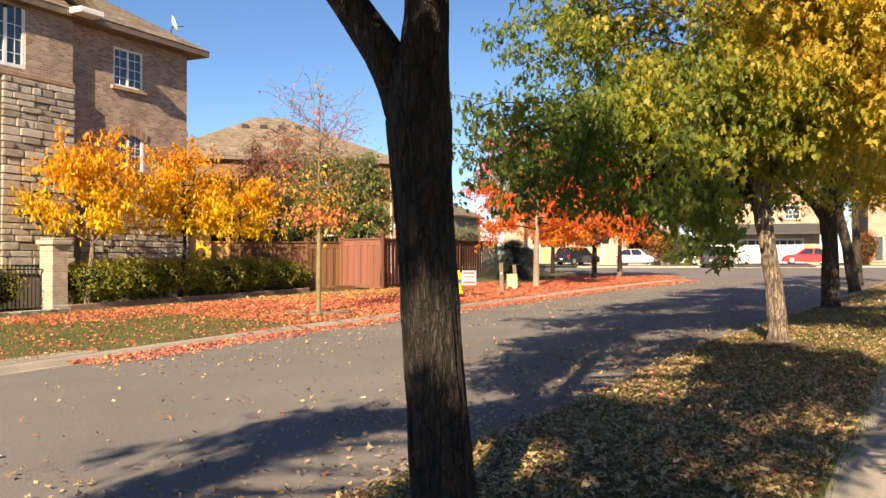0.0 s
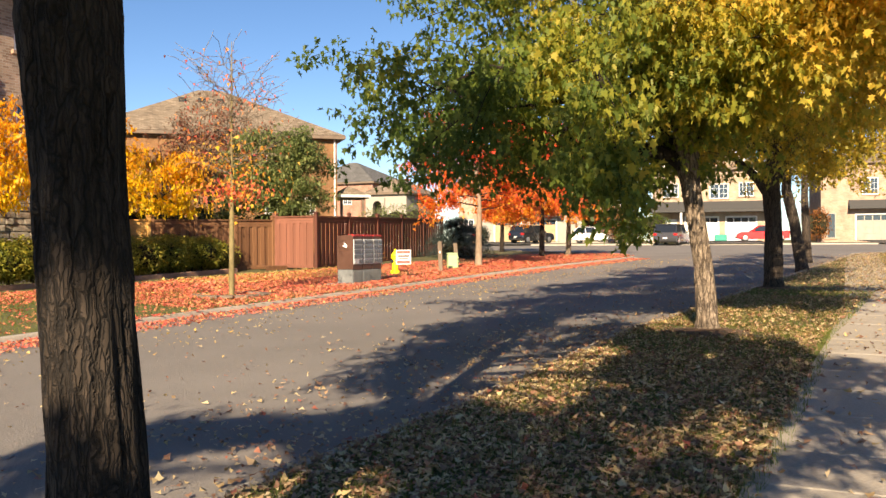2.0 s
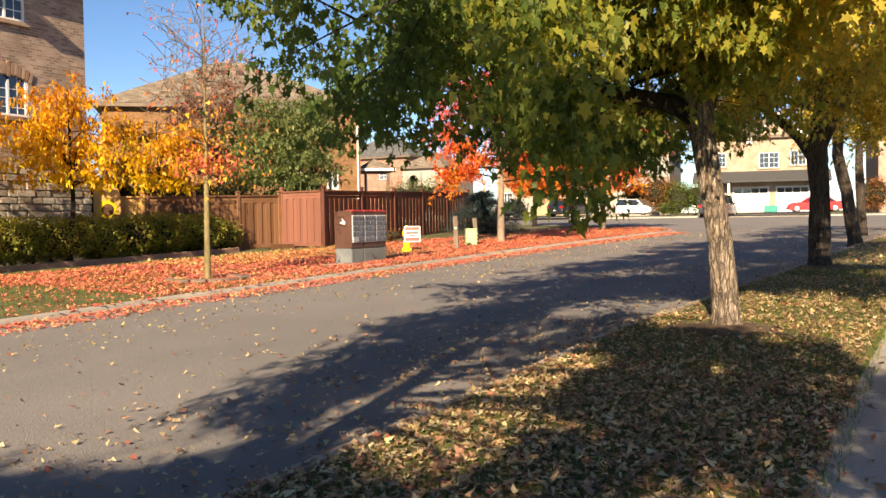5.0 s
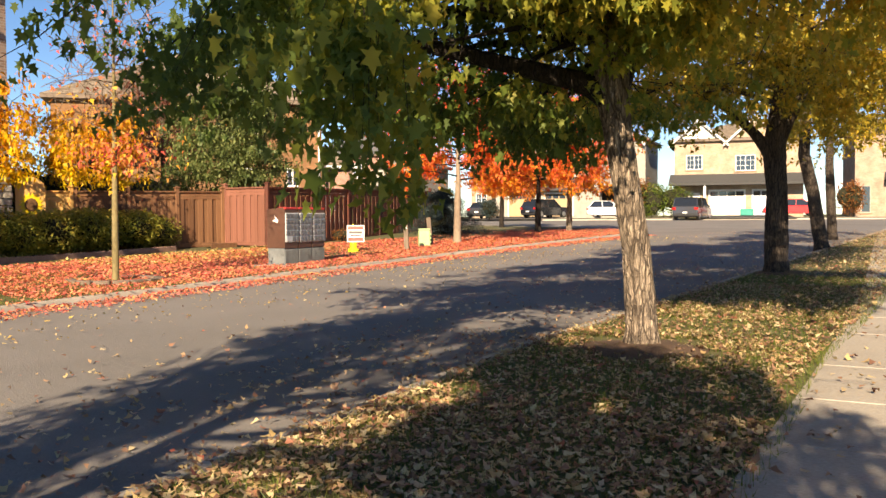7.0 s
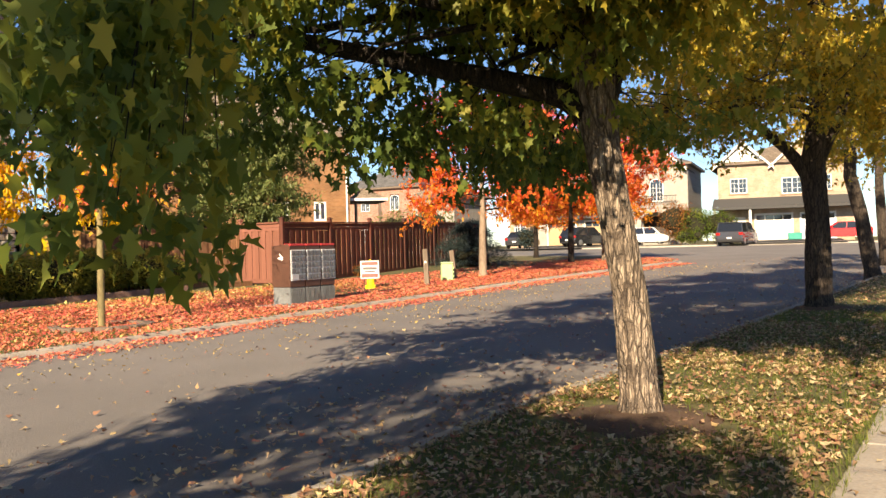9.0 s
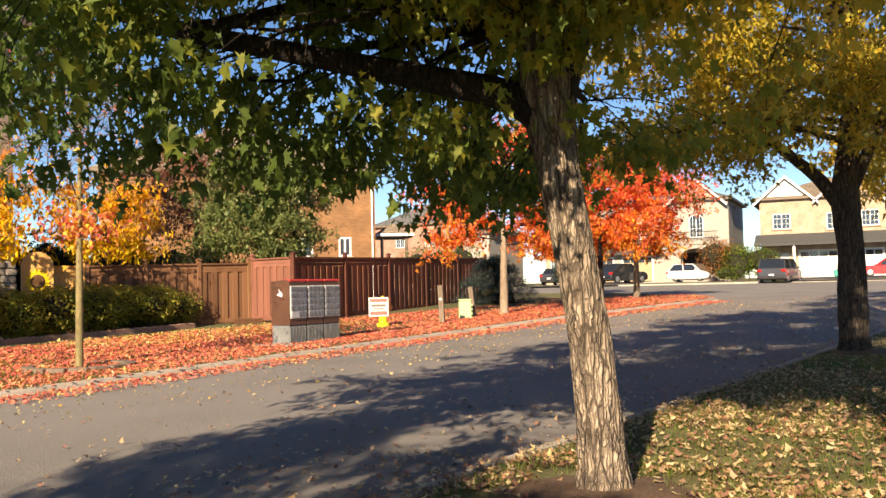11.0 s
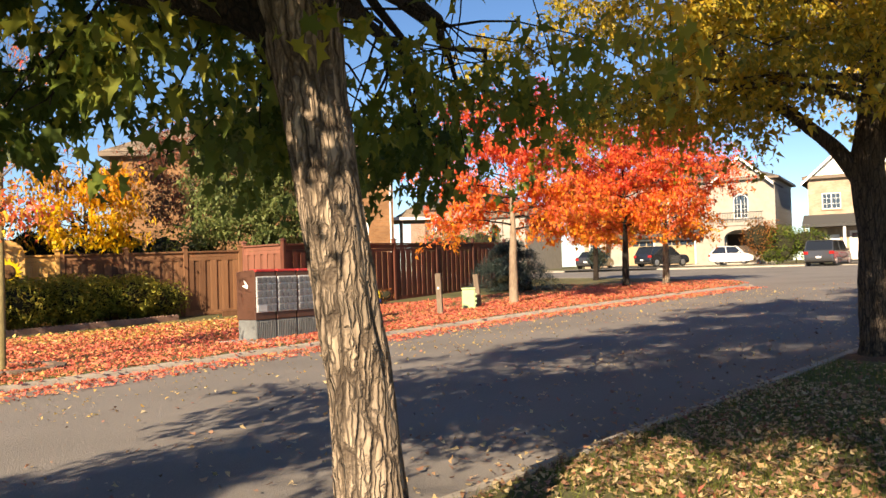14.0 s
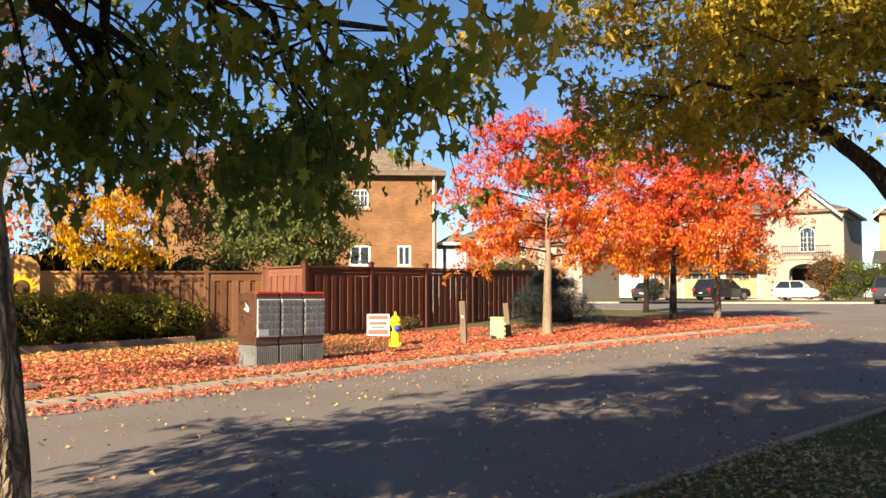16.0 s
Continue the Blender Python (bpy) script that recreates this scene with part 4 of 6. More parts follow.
SHRUB_RUST = leaf_material("rusty_shrub_leaves", [(0.12, 0.1, 0.03), (0.34, 0.13, 0.04), (0.5, 0.2, 0.07)], spread=0.8)


def shrub(name, x, y, rz, size, label, leaves, count, leaf=0.06, seed=1, category="shrub", lift=0.1, group="", shape=OVAL, lumps=6, tall=1.0):
    """A dense bush or a length of hedge: lumpy core coloured as inner shade, stems and a coat of leaves. size: length,
    depth, height.
    """
    rng = np.random.default_rng(seed)
    L, D, H = size
    th = thing(name, x, y, rz, label, category, group, lift)
    part("stem", Mesh().tube([(0, 0, -0.05), (0, 0, H * 0.4)], [0.05, 0.03], 6).tube([(L * 0.2, 0, -0.05), (L * 0.25, 0, H * 0.4)], [0.04, 0.03], 6), BARK_DARK, th, kind="stuff")
    c = rng.uniform(-1, 1, (lumps, 3)) * [L / 2 * 0.86, D / 2 * 0.35, 0]
    c[:, 2] = H * rng.uniform(0.45, 0.62, lumps)
    r = np.stack([np.full(lumps, max(D * 0.5, L / lumps * 1.1)), np.full(lumps, D * 0.46), H * rng.uniform(0.36, 0.46, lumps)], 1)
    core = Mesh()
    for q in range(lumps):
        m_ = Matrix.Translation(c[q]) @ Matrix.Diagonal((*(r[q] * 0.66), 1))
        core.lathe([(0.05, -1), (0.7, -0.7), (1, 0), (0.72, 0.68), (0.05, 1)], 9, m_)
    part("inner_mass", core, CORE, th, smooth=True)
    k = rng.integers(0, lumps, count)
    d = rng.normal(0, 1, (count, 3))
    d /= np.linalg.norm(d, axis=1)[:, None]
    p = c[k] + d * r[k] * rng.uniform(0.8, 1.12, count)[:, None]
    p[:, 2] = np.maximum(p[:, 2], 0.05)
    part("foliage", scatter_mesh("foliage", p, turns(rng, count, 0.3), rng.uniform(0.7, 1.4, count) * leaf, shape, leaves), None, th)
    return th


for k, (hy, hx) in enumerate([(20.6, -17.55), (22.9, -17.4), (25.2, -17.25), (27.5, -17.1), (29.0, -16.98)]):
    shrub("hedge", hx, hy, 87, (2.7, 1.4, 1.28), "clipped green hedge turning yellow, its top coloured as sunlit, behind the edging", HEDGE, 8500, 0.095, 30 + k, "hedge", group="front hedge", lift=0.28, lumps=8)
shrub("shrub", -16.75, 30.5, 87, (1.3, 1.1, 1.1), "loose yellow-green shrub beside the fence", HEDGE, 2400, 0.075, 41, lift=0.2)
for k, (sx, sy) in enumerate([(-18.3, 17.4), (-18.1, 15.8), (-17.9, 14.2)]):
    shrub("shrub", sx, sy, 80, (1.9, 1.4, 1.5), "dark green shrub behind the iron fence", HEDGE, 2600, 0.07, 45 + k, lift=0.15, group="shrubs behind the iron fence")

# scalloped edging along the hedge
EDGE = material("red_concrete_edging", (0.22, 0.12, 0.09), (0.36, 0.22, 0.17), 4, 40, 0.9, 0.4)
edging = thing("edging", -17.15, 19.2, 0, "low scalloped red concrete lawn edging", "edging", z=0.0)
e0, e1 = Vector((-17.25, 19.3, 0)), Vector((-16.15, 30.6, 0))
scallop = Mesh()
prof = [(-0.165, 0), (0.165, 0), (0.165, 0.15)] + [(0.165 - 0.0275 * i, 0.15 + 0.03 * abs(math.sin(math.pi * i / 4))) for i in range(1, 12)] + [(-0.165, 0.15)]
scallop.prism(prof, -0.035, 0.035, pose(0, 0, 0, 90, 0, 0))
scal = scallop.data("edging_piece", EDGE)
for k in range(36):
    p = e0.lerp(e1, (k + 0.5) / 36)
    block("edging_piece", scal, edging, (p.x + 17.15, p.y - 19.2, ground_z(p.x, p.y) + 0.17), (1, 1, 1.15), math.atan2((e1 - e0).y, (e1 - e0).x))
border = thing("border_stones", -17.4, 18.0, 0, "row of rough brown border stones", "border stones", lift=0.12)
for k in range(9):
    block("border_stone", stone_data[k % 3], border, (0.1 + k * 0.03, 1.0 - k * 0.36, 0.09), (0.22, 0.34, 0.2), 0.1 * math.sin(k * 2.1))

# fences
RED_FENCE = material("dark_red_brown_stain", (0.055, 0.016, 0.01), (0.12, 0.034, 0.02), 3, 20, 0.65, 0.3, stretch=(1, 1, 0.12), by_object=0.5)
# lighter copy of the red-brown fence, the sun on this panel put into its colour
SUNLIT_FENCE = material("sunlit_red_brown_wood", (0.17, 0.07, 0.048), (0.26, 0.108, 0.078), 3, 20, 0.65, 0.3, stretch=(1, 1, 0.12), by_object=0.3)
BROWN_FENCE = material("brown_cedar", (0.12, 0.055, 0.027), (0.23, 0.112, 0.056), 3, 20, 0.75, 0.4, stretch=(1, 1, 0.12), by_object=0.6)
GOLD_FENCE = material("golden_new_cedar", (0.55, 0.3, 0.09), (0.72, 0.42, 0.15), 3, 20, 0.6, 0.3, stretch=(1, 1, 0.12), by_object=0.4)
board_data = {}


def fence_run(name, a, b, bays, mat, label, height=1.85, board=0.14, posts=(True, True), lift=0.2, cap=True, gap=0.03):
    """Posts, rails and single boards from a to b (world x, y)."""
    a, b = Vector((*a, 0)), Vector((*b, 0))
    d = b - a
    rz = math.degrees(math.atan2(d.y, d.x))
    th = thing(name, a.x, a.y, rz, label, "fence", lift=lift)
    L = d.length
    rise = 0.0165 * d.y / L
    bl = L / bays
    key = mat.name
    if key not in board_data:
        board_data[key] = unit_block("fence_board", mat, 0.03)
    for i in range(bays + 1):
        if (i == 0 and not posts[0]) or (i == bays and not posts[1]):
            continue
        x = i * bl
        p = part("post", Mesh().box(-0.06, 0.06, -0.06, 0.06, -0.3, height + 0.12), mat, th, bevel=0.008)
        p.location = (x, 0, rise * x)
        part("post_cap", Mesh().box(-0.085, 0.085, -0.085, 0.085, height + 0.122, height + 0.15).add(
            [(-0.07, -0.07, height + 0.15), (0.07, -0.07, height + 0.15), (0.07, 0.07, height + 0.15), (-0.07, 0.07, height + 0.15), (0, 0, height + 0.2)],
            [(0, 1, 4), (1, 2, 4), (2, 3, 4), (3, 0, 4)]), mat, p)
    for i in range(bays):
        x0, x1 = i * bl + 0.06, (i + 1) * bl - 0.06
        zc = rise * (x0 + x1) / 2
        for z, hh, dd in ((0.06, 0.15, 0.04), (height - 0.25, 0.1, 0.05), (height - 0.02, 0.05, 0.14)):
            block("rail", board_data[key], th, ((x0 + x1) / 2, 0, zc + z + hh / 2), (x1 - x0, dd, hh), 0, 0, -math.atan(rise))
        block("top_board", board_data[key], th, ((x0 + x1) / 2, 0.0, zc + height - 0.085), (x1 - x0, 0.03, 0.12), 0, 0, -math.atan(rise))
        n = max(3, int((x1 - x0) / (board + gap)))
        w = (x1 - x0) / n
        for k in range(n):
            block("board", board_data[key], th, (x0 + (k + 0.5) * w, 0.018 if k % 2 else -0.018, zc + 0.19 + (height - 0.45) / 2), (w * 1.08, 0.02, height - 0.42))
    return th


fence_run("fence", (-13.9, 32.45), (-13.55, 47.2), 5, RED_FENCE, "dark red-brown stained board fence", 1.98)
fence_run("fence", (-15.95, 33.2), (-13.98, 32.5), 1, SUNLIT_FENCE, "red-brown fence panel in a lighter sunlit tone", 1.98, posts=(True, False))
fence_run("fence", (-18.2, 28.5), (-16.02, 33.1), 3, BROWN_FENCE, "weathered brown cedar board fence", 1.9, posts=(True, True))
fence_run("fence", (-18.72, 27.45), (-18.25, 28.4), 1, GOLD_FENCE, "new golden cedar fence panel", 1.9, posts=(False, True))
step_ = thing("garden_step", -15.7, 32.4, 66, "brown timber step below the fence gate", "step", lift=0.2)
part("tread", Mesh().box(-0.5, 0.5, -0.3, 0.3, 0.1, 0.16).box(-0.5, 0.5, -0.3, -0.27, -0.1, 0.098), BROWN_FENCE, step_, bevel=0.008)
gate = thing("garden_gate", -18.75, 26.75, 66, "golden cedar gate with a rounded top and a sunflower", "gate", lift=0.2)
gp = [(0, 0)] + [(0.85, 0)] + [(0.425 + 0.425 * math.cos(math.pi * i / 12), 1.95 + 0.38 * math.sin(math.pi * i / 12)) for i in range(13)]
part("leaf", Mesh().prism(gp, -0.025, 0.025, pose(0, 0, 0, 90, 0, 0)), GOLD_FENCE, gate, bevel=0.006)
YELLOW = material("yellow_paint", (0.75, 0.5, 0.02), (0.85, 0.62, 0.04), 3, 30, 0.5, 0.1)
SEEDS = material("brown_seed_disc", (0.09, 0.045, 0.02), (0.18, 0.09, 0.04), 20, 60, 0.9, 0.5)
flower = part("sunflower", Mesh().lathe([(0.01, 0), (0.17, 0), (0.19, 0.02), (0.15, 0.04), (0.01, 0.05)], 20, pose(0.425, -0.03, 1.52, 90, 0, 0)), SEEDS, gate, "brown disc of a wooden sunflower")
for k in range(18):
    a = 2 * math.pi * k / 18
    part("petal", Mesh().prism([(0.16, -0.035), (0.26, -0.045), (0.36, 0), (0.26, 0.045), (0.16, 0.035)], 0, 0.012, pose(0.425, -0.03, 1.52, 90, 0, 0) @ pose(0, 0, 0, 0, 0, math.degrees(a))), YELLOW, flower)
for z in (0.1, 1.0):
    part("ledge", Mesh().box(0.02, 0.83, -0.05, -0.026, z, z + 0.11), GOLD_FENCE, gate, bevel=0.005)

# ---- yellow and thin trees ----
AMBER = leaf_material("amber_leaves", [(0.84, 0.62, 0.035), (0.82, 0.5, 0.03), (0.78, 0.36, 0.03), (0.62, 0.22, 0.03)], lean=(0, 0, 0.2), shift=-0.68, spread=0.6, clump=0.7)
for k, (tx, ty, hgt, rr) in enumerate([(-17.3, 20.0, 5.2, 1.9), (-16.95, 23.7, 5.2, 1.8), (-18.5, 29.4, 4.9, 2.1)]):
    tree("yellow_tree", tx, ty, ("multi-stemmed amber tree above the hedge", "amber tree with a branching dark trunk", "yellow tree behind the cedar fence")[k], BARK_DARK if k else BARK, AMBER,
         [(0, 0, -0.1, 0.1), (0.05, 0, 0.6, 0.075), (0.1, 0.1, 1.6, 0.055), (0, 0.1, hgt * 0.9, 0.015)], ((0, 0, hgt * 0.62), (rr, rr, hgt * 0.36)), 22, 8, 42, 0.15, OVAL, 60 + k,
         group="yellow trees", keep=lambda x, y, z: z > 2.05, fill=0.1, limb_r=0.6, twig_len=0.75, hang=0.15, lift=0.25, droop=0.9)
THIN_LEAF = leaf_material("last_red_leaves", [(0.82, 0.4, 0.1), (0.8, 0.2, 0.1), (0.7, 0.1, 0.1)], spread=0.9)
thin = tree("young_tree", -11.0, 21.34, "slender young maple, nearly bare with a few red leaves", BARK_GREEN, THIN_LEAF,
            [(0, 0, -0.1, 0.085), (0, 0, 0.1, 0.07), (0.02, 0, 2.2, 0.055), (0, 0.05, 4.0, 0.03), (0.05, 0, 6.2, 0.008)], ((0, 0, 4.3), (1.7, 1.7, 1.9)), 26, 10, 1, 0.11, STAR, 71,
            fill=0.33, limb_r=0.5, twig_len=0.8, hang=-0.35, branch_bark=BARK, spread=0.1, twig_r=0.006)
rng71 = np.random.default_rng(71)
pp = rng71.normal(0, 1, (300, 3)) * [0.45, 0.45, 0.18] + [0.15, 0, 2.55]
part("crown", scatter_mesh("low_tuft", pp, turns(rng71, 300, 0.7), rng71.uniform(0.7, 1.3, 300) * 0.12, STAR, THIN_LEAF), None, thin, "low tuft of red leaves")
pp = rng71.normal(0, 1, (420, 3)) * [0.62, 0.62, 0.5] + [0.05, 0, 3.05]
TURNING = leaf_material("orange_yellow_leaves", [(0.85, 0.6, 0.08), (0.85, 0.42, 0.07), (0.8, 0.24, 0.08)], spread=0.9)
part("crown", scatter_mesh("upper_tuft", pp, turns(rng71, 420, 0.7), rng71.uniform(0.7, 1.3, 420) * 0.11, STAR, TURNING), None, thin, "thinning orange and yellow leaves")
ring_data = unit_block("ring_piece", material("grey_edging_block", (0.12, 0.085, 0.065), (0.21, 0.16, 0.125), 3, 30, 0.95, 0.5, by_object=0.4))
ring = thing("tree_ring", -11.0, 21.34, 0, "ring of grey edging blocks around the young tree", "edging", lift=0.1)
for k in range(16):
    a = 2 * math.pi * k / 16
    block("ring_block", ring_data, ring, (0.85 * math.cos(a), 0.85 * math.sin(a), 0.02), (0.2, 0.31, 0.13), a)
BACK_GREEN = leaf_material("garden_tree_leaves", [(0.08, 0.12, 0.04), (0.17, 0.22, 0.075), (0.34, 0.36, 0.14)], spread=0.8)
tree("garden_tree", -16.6, 35.0, "grey-green garden tree behind the fence", BARK_DARK, BACK_GREEN, [(0, 0, -0.1, 0.14), (0, 0, 1.5, 0.11), (0, 0, 5.4, 0.03)],
     ((-0.2, 0, 3.7), (2.7, 2.5, 2.3)), 32, 9, 81, 0.15, OVAL, 80, fill=0.25, lift=0.25)
PURPLE = leaf_material("thinning_brown_leaves", [(0.13, 0.09, 0.06), (0.24, 0.13, 0.08), (0.5, 0.1, 0.06)], spread=0.8)
tree("garden_tree", -20.5, 36.0, "half-bare brown garden tree", BARK, PURPLE, [(0, 0, -0.1, 0.14), (0, 0, 1.5, 0.1), (0, 0, 6.4, 0.02)],
     ((0, 0, 4.3), (2.9, 2.6, 2.3)), 30, 9, 45, 0.13, OVAL, 81, fill=0.25, hang=-0.2, lift=0.25)
# spruce
SPRUCE = leaf_material("blue_spruce_needles", [(0.02, 0.035, 0.03), (0.05, 0.08, 0.075), (0.13, 0.19, 0.19)], spread=0.9)
sp = thing("blue_spruce", -11.7, 43.6, 0, "low spreading blue spruce", "spruce", lift=0.15)
part("trunk", Mesh().tube([(0, 0, -0.1), (0, 0, 1.9)], [0.09, 0.015], 8), BARK_DARK, sp)
rsp = np.random.default_rng(90)
pts_ = []
for k in range(130):
    z = rsp.uniform(0.1, 1.9)
    a = rsp.uniform(0, 6.28)
    ln = (2.15 - z) * 1.05 + 0.2
    t = np.linspace(0.15, 1, 14)
    pts_.append(np.stack([np.cos(a) * ln * t, np.sin(a) * ln * t, z - 0.18 * t * ln + 0.05 * t * t], 1))
pts_ = np.repeat(np.concatenate(pts_), 12, 0)
pts_ += rsp.normal(0, 0.06, pts_.shape)
# added dark cone for the shade between the spruce branches
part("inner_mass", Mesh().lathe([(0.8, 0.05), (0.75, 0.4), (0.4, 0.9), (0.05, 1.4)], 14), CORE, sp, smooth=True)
part("needles", scatter_mesh("needles", pts_, turns(rsp, len(pts_), 0.0), rsp.uniform(0.12, 0.26, len(pts_)), BLADE, SPRUCE), None, sp, kind="stuff")

for k, (gx, gy, gw, gh) in enumerate([(-20.6, 31.6, 2.8, 3.0), (-19.0, 34.2, 2.6, 2.7), (-22.0, 29.6, 2.4, 3.2), (-17.6, 36.8, 2.4, 2.6)]):
    shrub("shrub", gx, gy, 70, (gw, 2.2, gh), "dark green garden shrub behind the cedar fence", DARK_GREEN, 2600, 0.14, 110 + k, lift=0.2, group="garden shrubs", lumps=7)

# ---- street furniture ----
MB_BROWN = material("brown_metal", (0.065, 0.03, 0.02), (0.105, 0.05, 0.035), 3, 40, 0.45, 0.1)
ALUMINIUM = material("brushed_aluminium", (0.5, 0.52, 0.54), (0.66, 0.67, 0.68), 6, 60, 0.4, 0.1, metal=0.6)
MB_EDGE = material("pale_aluminium_edge", (0.5, 0.51, 0.52), (0.64, 0.65, 0.66), 4, 40, 0.5, 0.1)
MB_RED = material("red_metal", (0.42, 0.03, 0.03), (0.55, 0.05, 0.045), 3, 40, 0.4, 0.05)
MB_GREY = material("grey_ribbed_base", (0.1, 0.11, 0.115), (0.18, 0.195, 0.2), 4, 40, 0.7, 0.3)
mail = thing("community_mailbox", -9.85, 26.22, 83, "brown and silver community mailbox on a grey ribbed base", "mailbox", z=0.345)
for k in range(3):
    x0 = k * 0.605
    b_ = part("base", Mesh().box(x0 + 0.01, x0 + 0.57, 0.02, 0.52, -0.1, 0.45), MB_GREY, mail, bevel=0.012)
    for j in range(11):
        block("rib", bpy.data.meshes.get("base_rib") or unit_block("base_rib", MB_GREY), b_, (x0 + 0.045 + j * 0.051, 0.014, 0.2), (0.024, 0.022, 0.44))
    body = part("module", Mesh().prism([(0.0, 0.45), (0.54, 0.45), (0.54, 1.43), (0.06, 1.47), (0.0, 1.42)], 0, 0.575, Matrix(((0, 0, 1, x0 + 0.0), (1, 0, 0, 0), (0, 1, 0, 0), (0, 0, 0, 1)))), MB_BROWN, mail, bevel=0.012)
    part("frame", Mesh().box(x0 + 0.025, x0 + 0.58, -0.022, -0.002, 0.6, 1.33), MB_EDGE, body, "silver door frame", bevel=0.004)
    part("crest", Mesh().box(x0 + 0.02, x0 + 0.585, -0.012, 0.2, 1.42, 1.475), MB_RED, body, "red top strip", bevel=0.015)
    for r_ in range(5):
        for c_ in range(4):
            if r_ == 0 and c_ < 2 and k == 0:
                continue
            d_ = block("door", bpy.data.meshes.get("mail_door") or unit_block("mail_door", material("mail_door_metal", (0.1, 0.11, 0.125), (0.16, 0.17, 0.19), 5, 50, 0.5, 0.1, by_object=0.3), 0.05),
                       body, (x0 + 0.098 + c_ * 0.136, -0.03, 0.68 + r_ * 0.143), (0.11, 0.02, 0.114))
            block("lock", bpy.data.meshes.get("mail_lock") or unit_block("mail_lock", IRON), body, (x0 + 0.13 + c_ * 0.136, -0.043, 0.67 + r_ * 0.143), (0.016, 0.008, 0.016))
part("parcel_door", Mesh().box(0.045, 0.295, -0.04, -0.022, 0.62, 0.75), ALUMINIUM, mail, bevel=0.004)
part("emblem", Mesh().prism([(0, 0), (0.16, 0.06), (0.06, 0.09), (0.1, 0.18), (-0.02, 0.07)], 0, 0.004, Matrix(((0, 0, -1, -0.012), (1, 0, 0, 0.2), (0, 1, 0, 1.08), (0, 0, 0, 1)))), WHITE, mail, "pale arrow-like emblem")
pad = thing("concrete_pad", -9.6, 27.1, 83, "leaf-strewn concrete pad under the mailbox", "pad", lift=0.06)
part("slab", Mesh().box(-1.3, 1.5, -0.9, 0.8, -0.1, 0.05), CONCRETE, pad, bevel=0.015)

HYD = material("yellow_hydrant_paint", (0.72, 0.6, 0.03), (0.85, 0.74, 0.05), 3, 30, 0.4, 0.1)
BLUE = material("blue_paint", (0.03, 0.06, 0.3), (0.05, 0.09, 0.42), 3, 30, 0.4, 0.05)
hyd = thing("fire_hydrant", -10.69, 32.13, 55, "yellow fire hydrant with a blue outlet cap", "hydrant", z=0.5)
part("barrel", Mesh().lathe([(0.17, -0.1), (0.17, 0.06), (0.115, 0.08), (0.11, 0.5), (0.15, 0.52), (0.15, 0.56), (0.12, 0.58)], 20), HYD, hyd, smooth=False)
part("bonnet", Mesh().lathe([(0.15, 0.581), (0.14, 0.64), (0.1, 0.72), (0.05, 0.76), (0.03, 0.77)], 20), HYD, hyd, smooth=True)
part("nut", Mesh().lathe([(0.035, 0.771), (0.03, 0.84), (0.01, 0.86)], 5), HYD, hyd)
part("pumper_cap", Mesh().lathe([(0.085, 0), (0.085, 0.06), (0.05, 0.08), (0.02, 0.12), (0.01, 0.12)], 14, pose(0, -0.105, 0.44, 90, 0, 0)), BLUE, hyd, "blue outlet cap")
for s_ in (-1, 1):
    part("hose_cap", Mesh().lathe([(0.06, 0), (0.06, 0.05), (0.03, 0.07), (0.015, 0.1), (0.01, 0.1)], 12, pose(0.1 * s_, 0, 0.42, 0, 90 * s_, 0)), IRON, hyd, "dark outlet cap")
for k in range(8):
    a = 2 * math.pi * k / 8
    block("bolt", bpy.data.meshes.get("hydrant_bolt") or unit_block("hydrant_bolt", HYD), hyd, (0.15 * math.cos(a), 0.15 * math.sin(a), 0.07), (0.03, 0.03, 0.04), a)

SIGN_RED = material("red_print", (0.62, 0.1, 0.09), (0.72, 0.15, 0.13), 3, 30, 0.6, 0.0)
SIGN_GREY = material("dark_print", (0.12, 0.1, 0.1), (0.2, 0.17, 0.17), 3, 30, 0.6, 0.0)
sg = thing("lawn_sign", -9.76, 29.66, 32, "white and red corrugated plastic lawn sign on wire legs", "sign", z=0.5)
part("panel", Mesh().box(0, 0.5, -0.004, 0.004, 0.36, 0.84), WHITE, sg)
for z, h_, x0, x1, mt in ((0.72, 0.09, 0.03, 0.47, SIGN_RED), (0.6, 0.07, 0.06, 0.44, SIGN_GREY), (0.53, 0.04, 0.1, 0.4, SIGN_GREY), (0.39, 0.1, 0.03, 0.47, SIGN_RED)):
    part("print_bar", Mesh().box(x0, x1, -0.0075, -0.0045, z, z + h_), mt, sg)
for x0 in (0.1, 0.4):
    part("wire_leg", Mesh().tube([(x0, 0.008, -0.15), (x0, 0.008, 0.5)], [0.005, 0.005], 5), IRON, sg)

WEATHERED = material("weathered_grey_wood", (0.1, 0.075, 0.055), (0.22, 0.17, 0.13), 4, 30, 0.9, 0.6, stretch=(1, 1, 0.12))
for (px_, py_, hh, tilt, lab, zz) in ((-9.32, 33.2, 1.16, 1.5, "weathered square wooden marker post with a white tag", 0.46), (-9.5, 36.0, 0.98, 5.0, "short leaning weathered wooden post", 0.58)):
    po = thing("marker_post", px_, py_, 12, lab, "post", z=zz)
    po.rotation_euler = (radians(2), radians(-tilt), radians(12))
    part("shaft", Mesh().box(-0.075, 0.075, -0.06, 0.06, -0.2, hh), WEATHERED, po, bevel=0.012)
    if hh > 1.1:
        part("tag", Mesh().box(-0.03, 0.03, -0.066, -0.061, hh - 0.42, hh - 0.36), WHITE, po, "small white tag")
PALE_GREEN = material("pale_green_plastic", (0.36, 0.5, 0.25), (0.45, 0.6, 0.33), 3, 30, 0.5, 0.1)
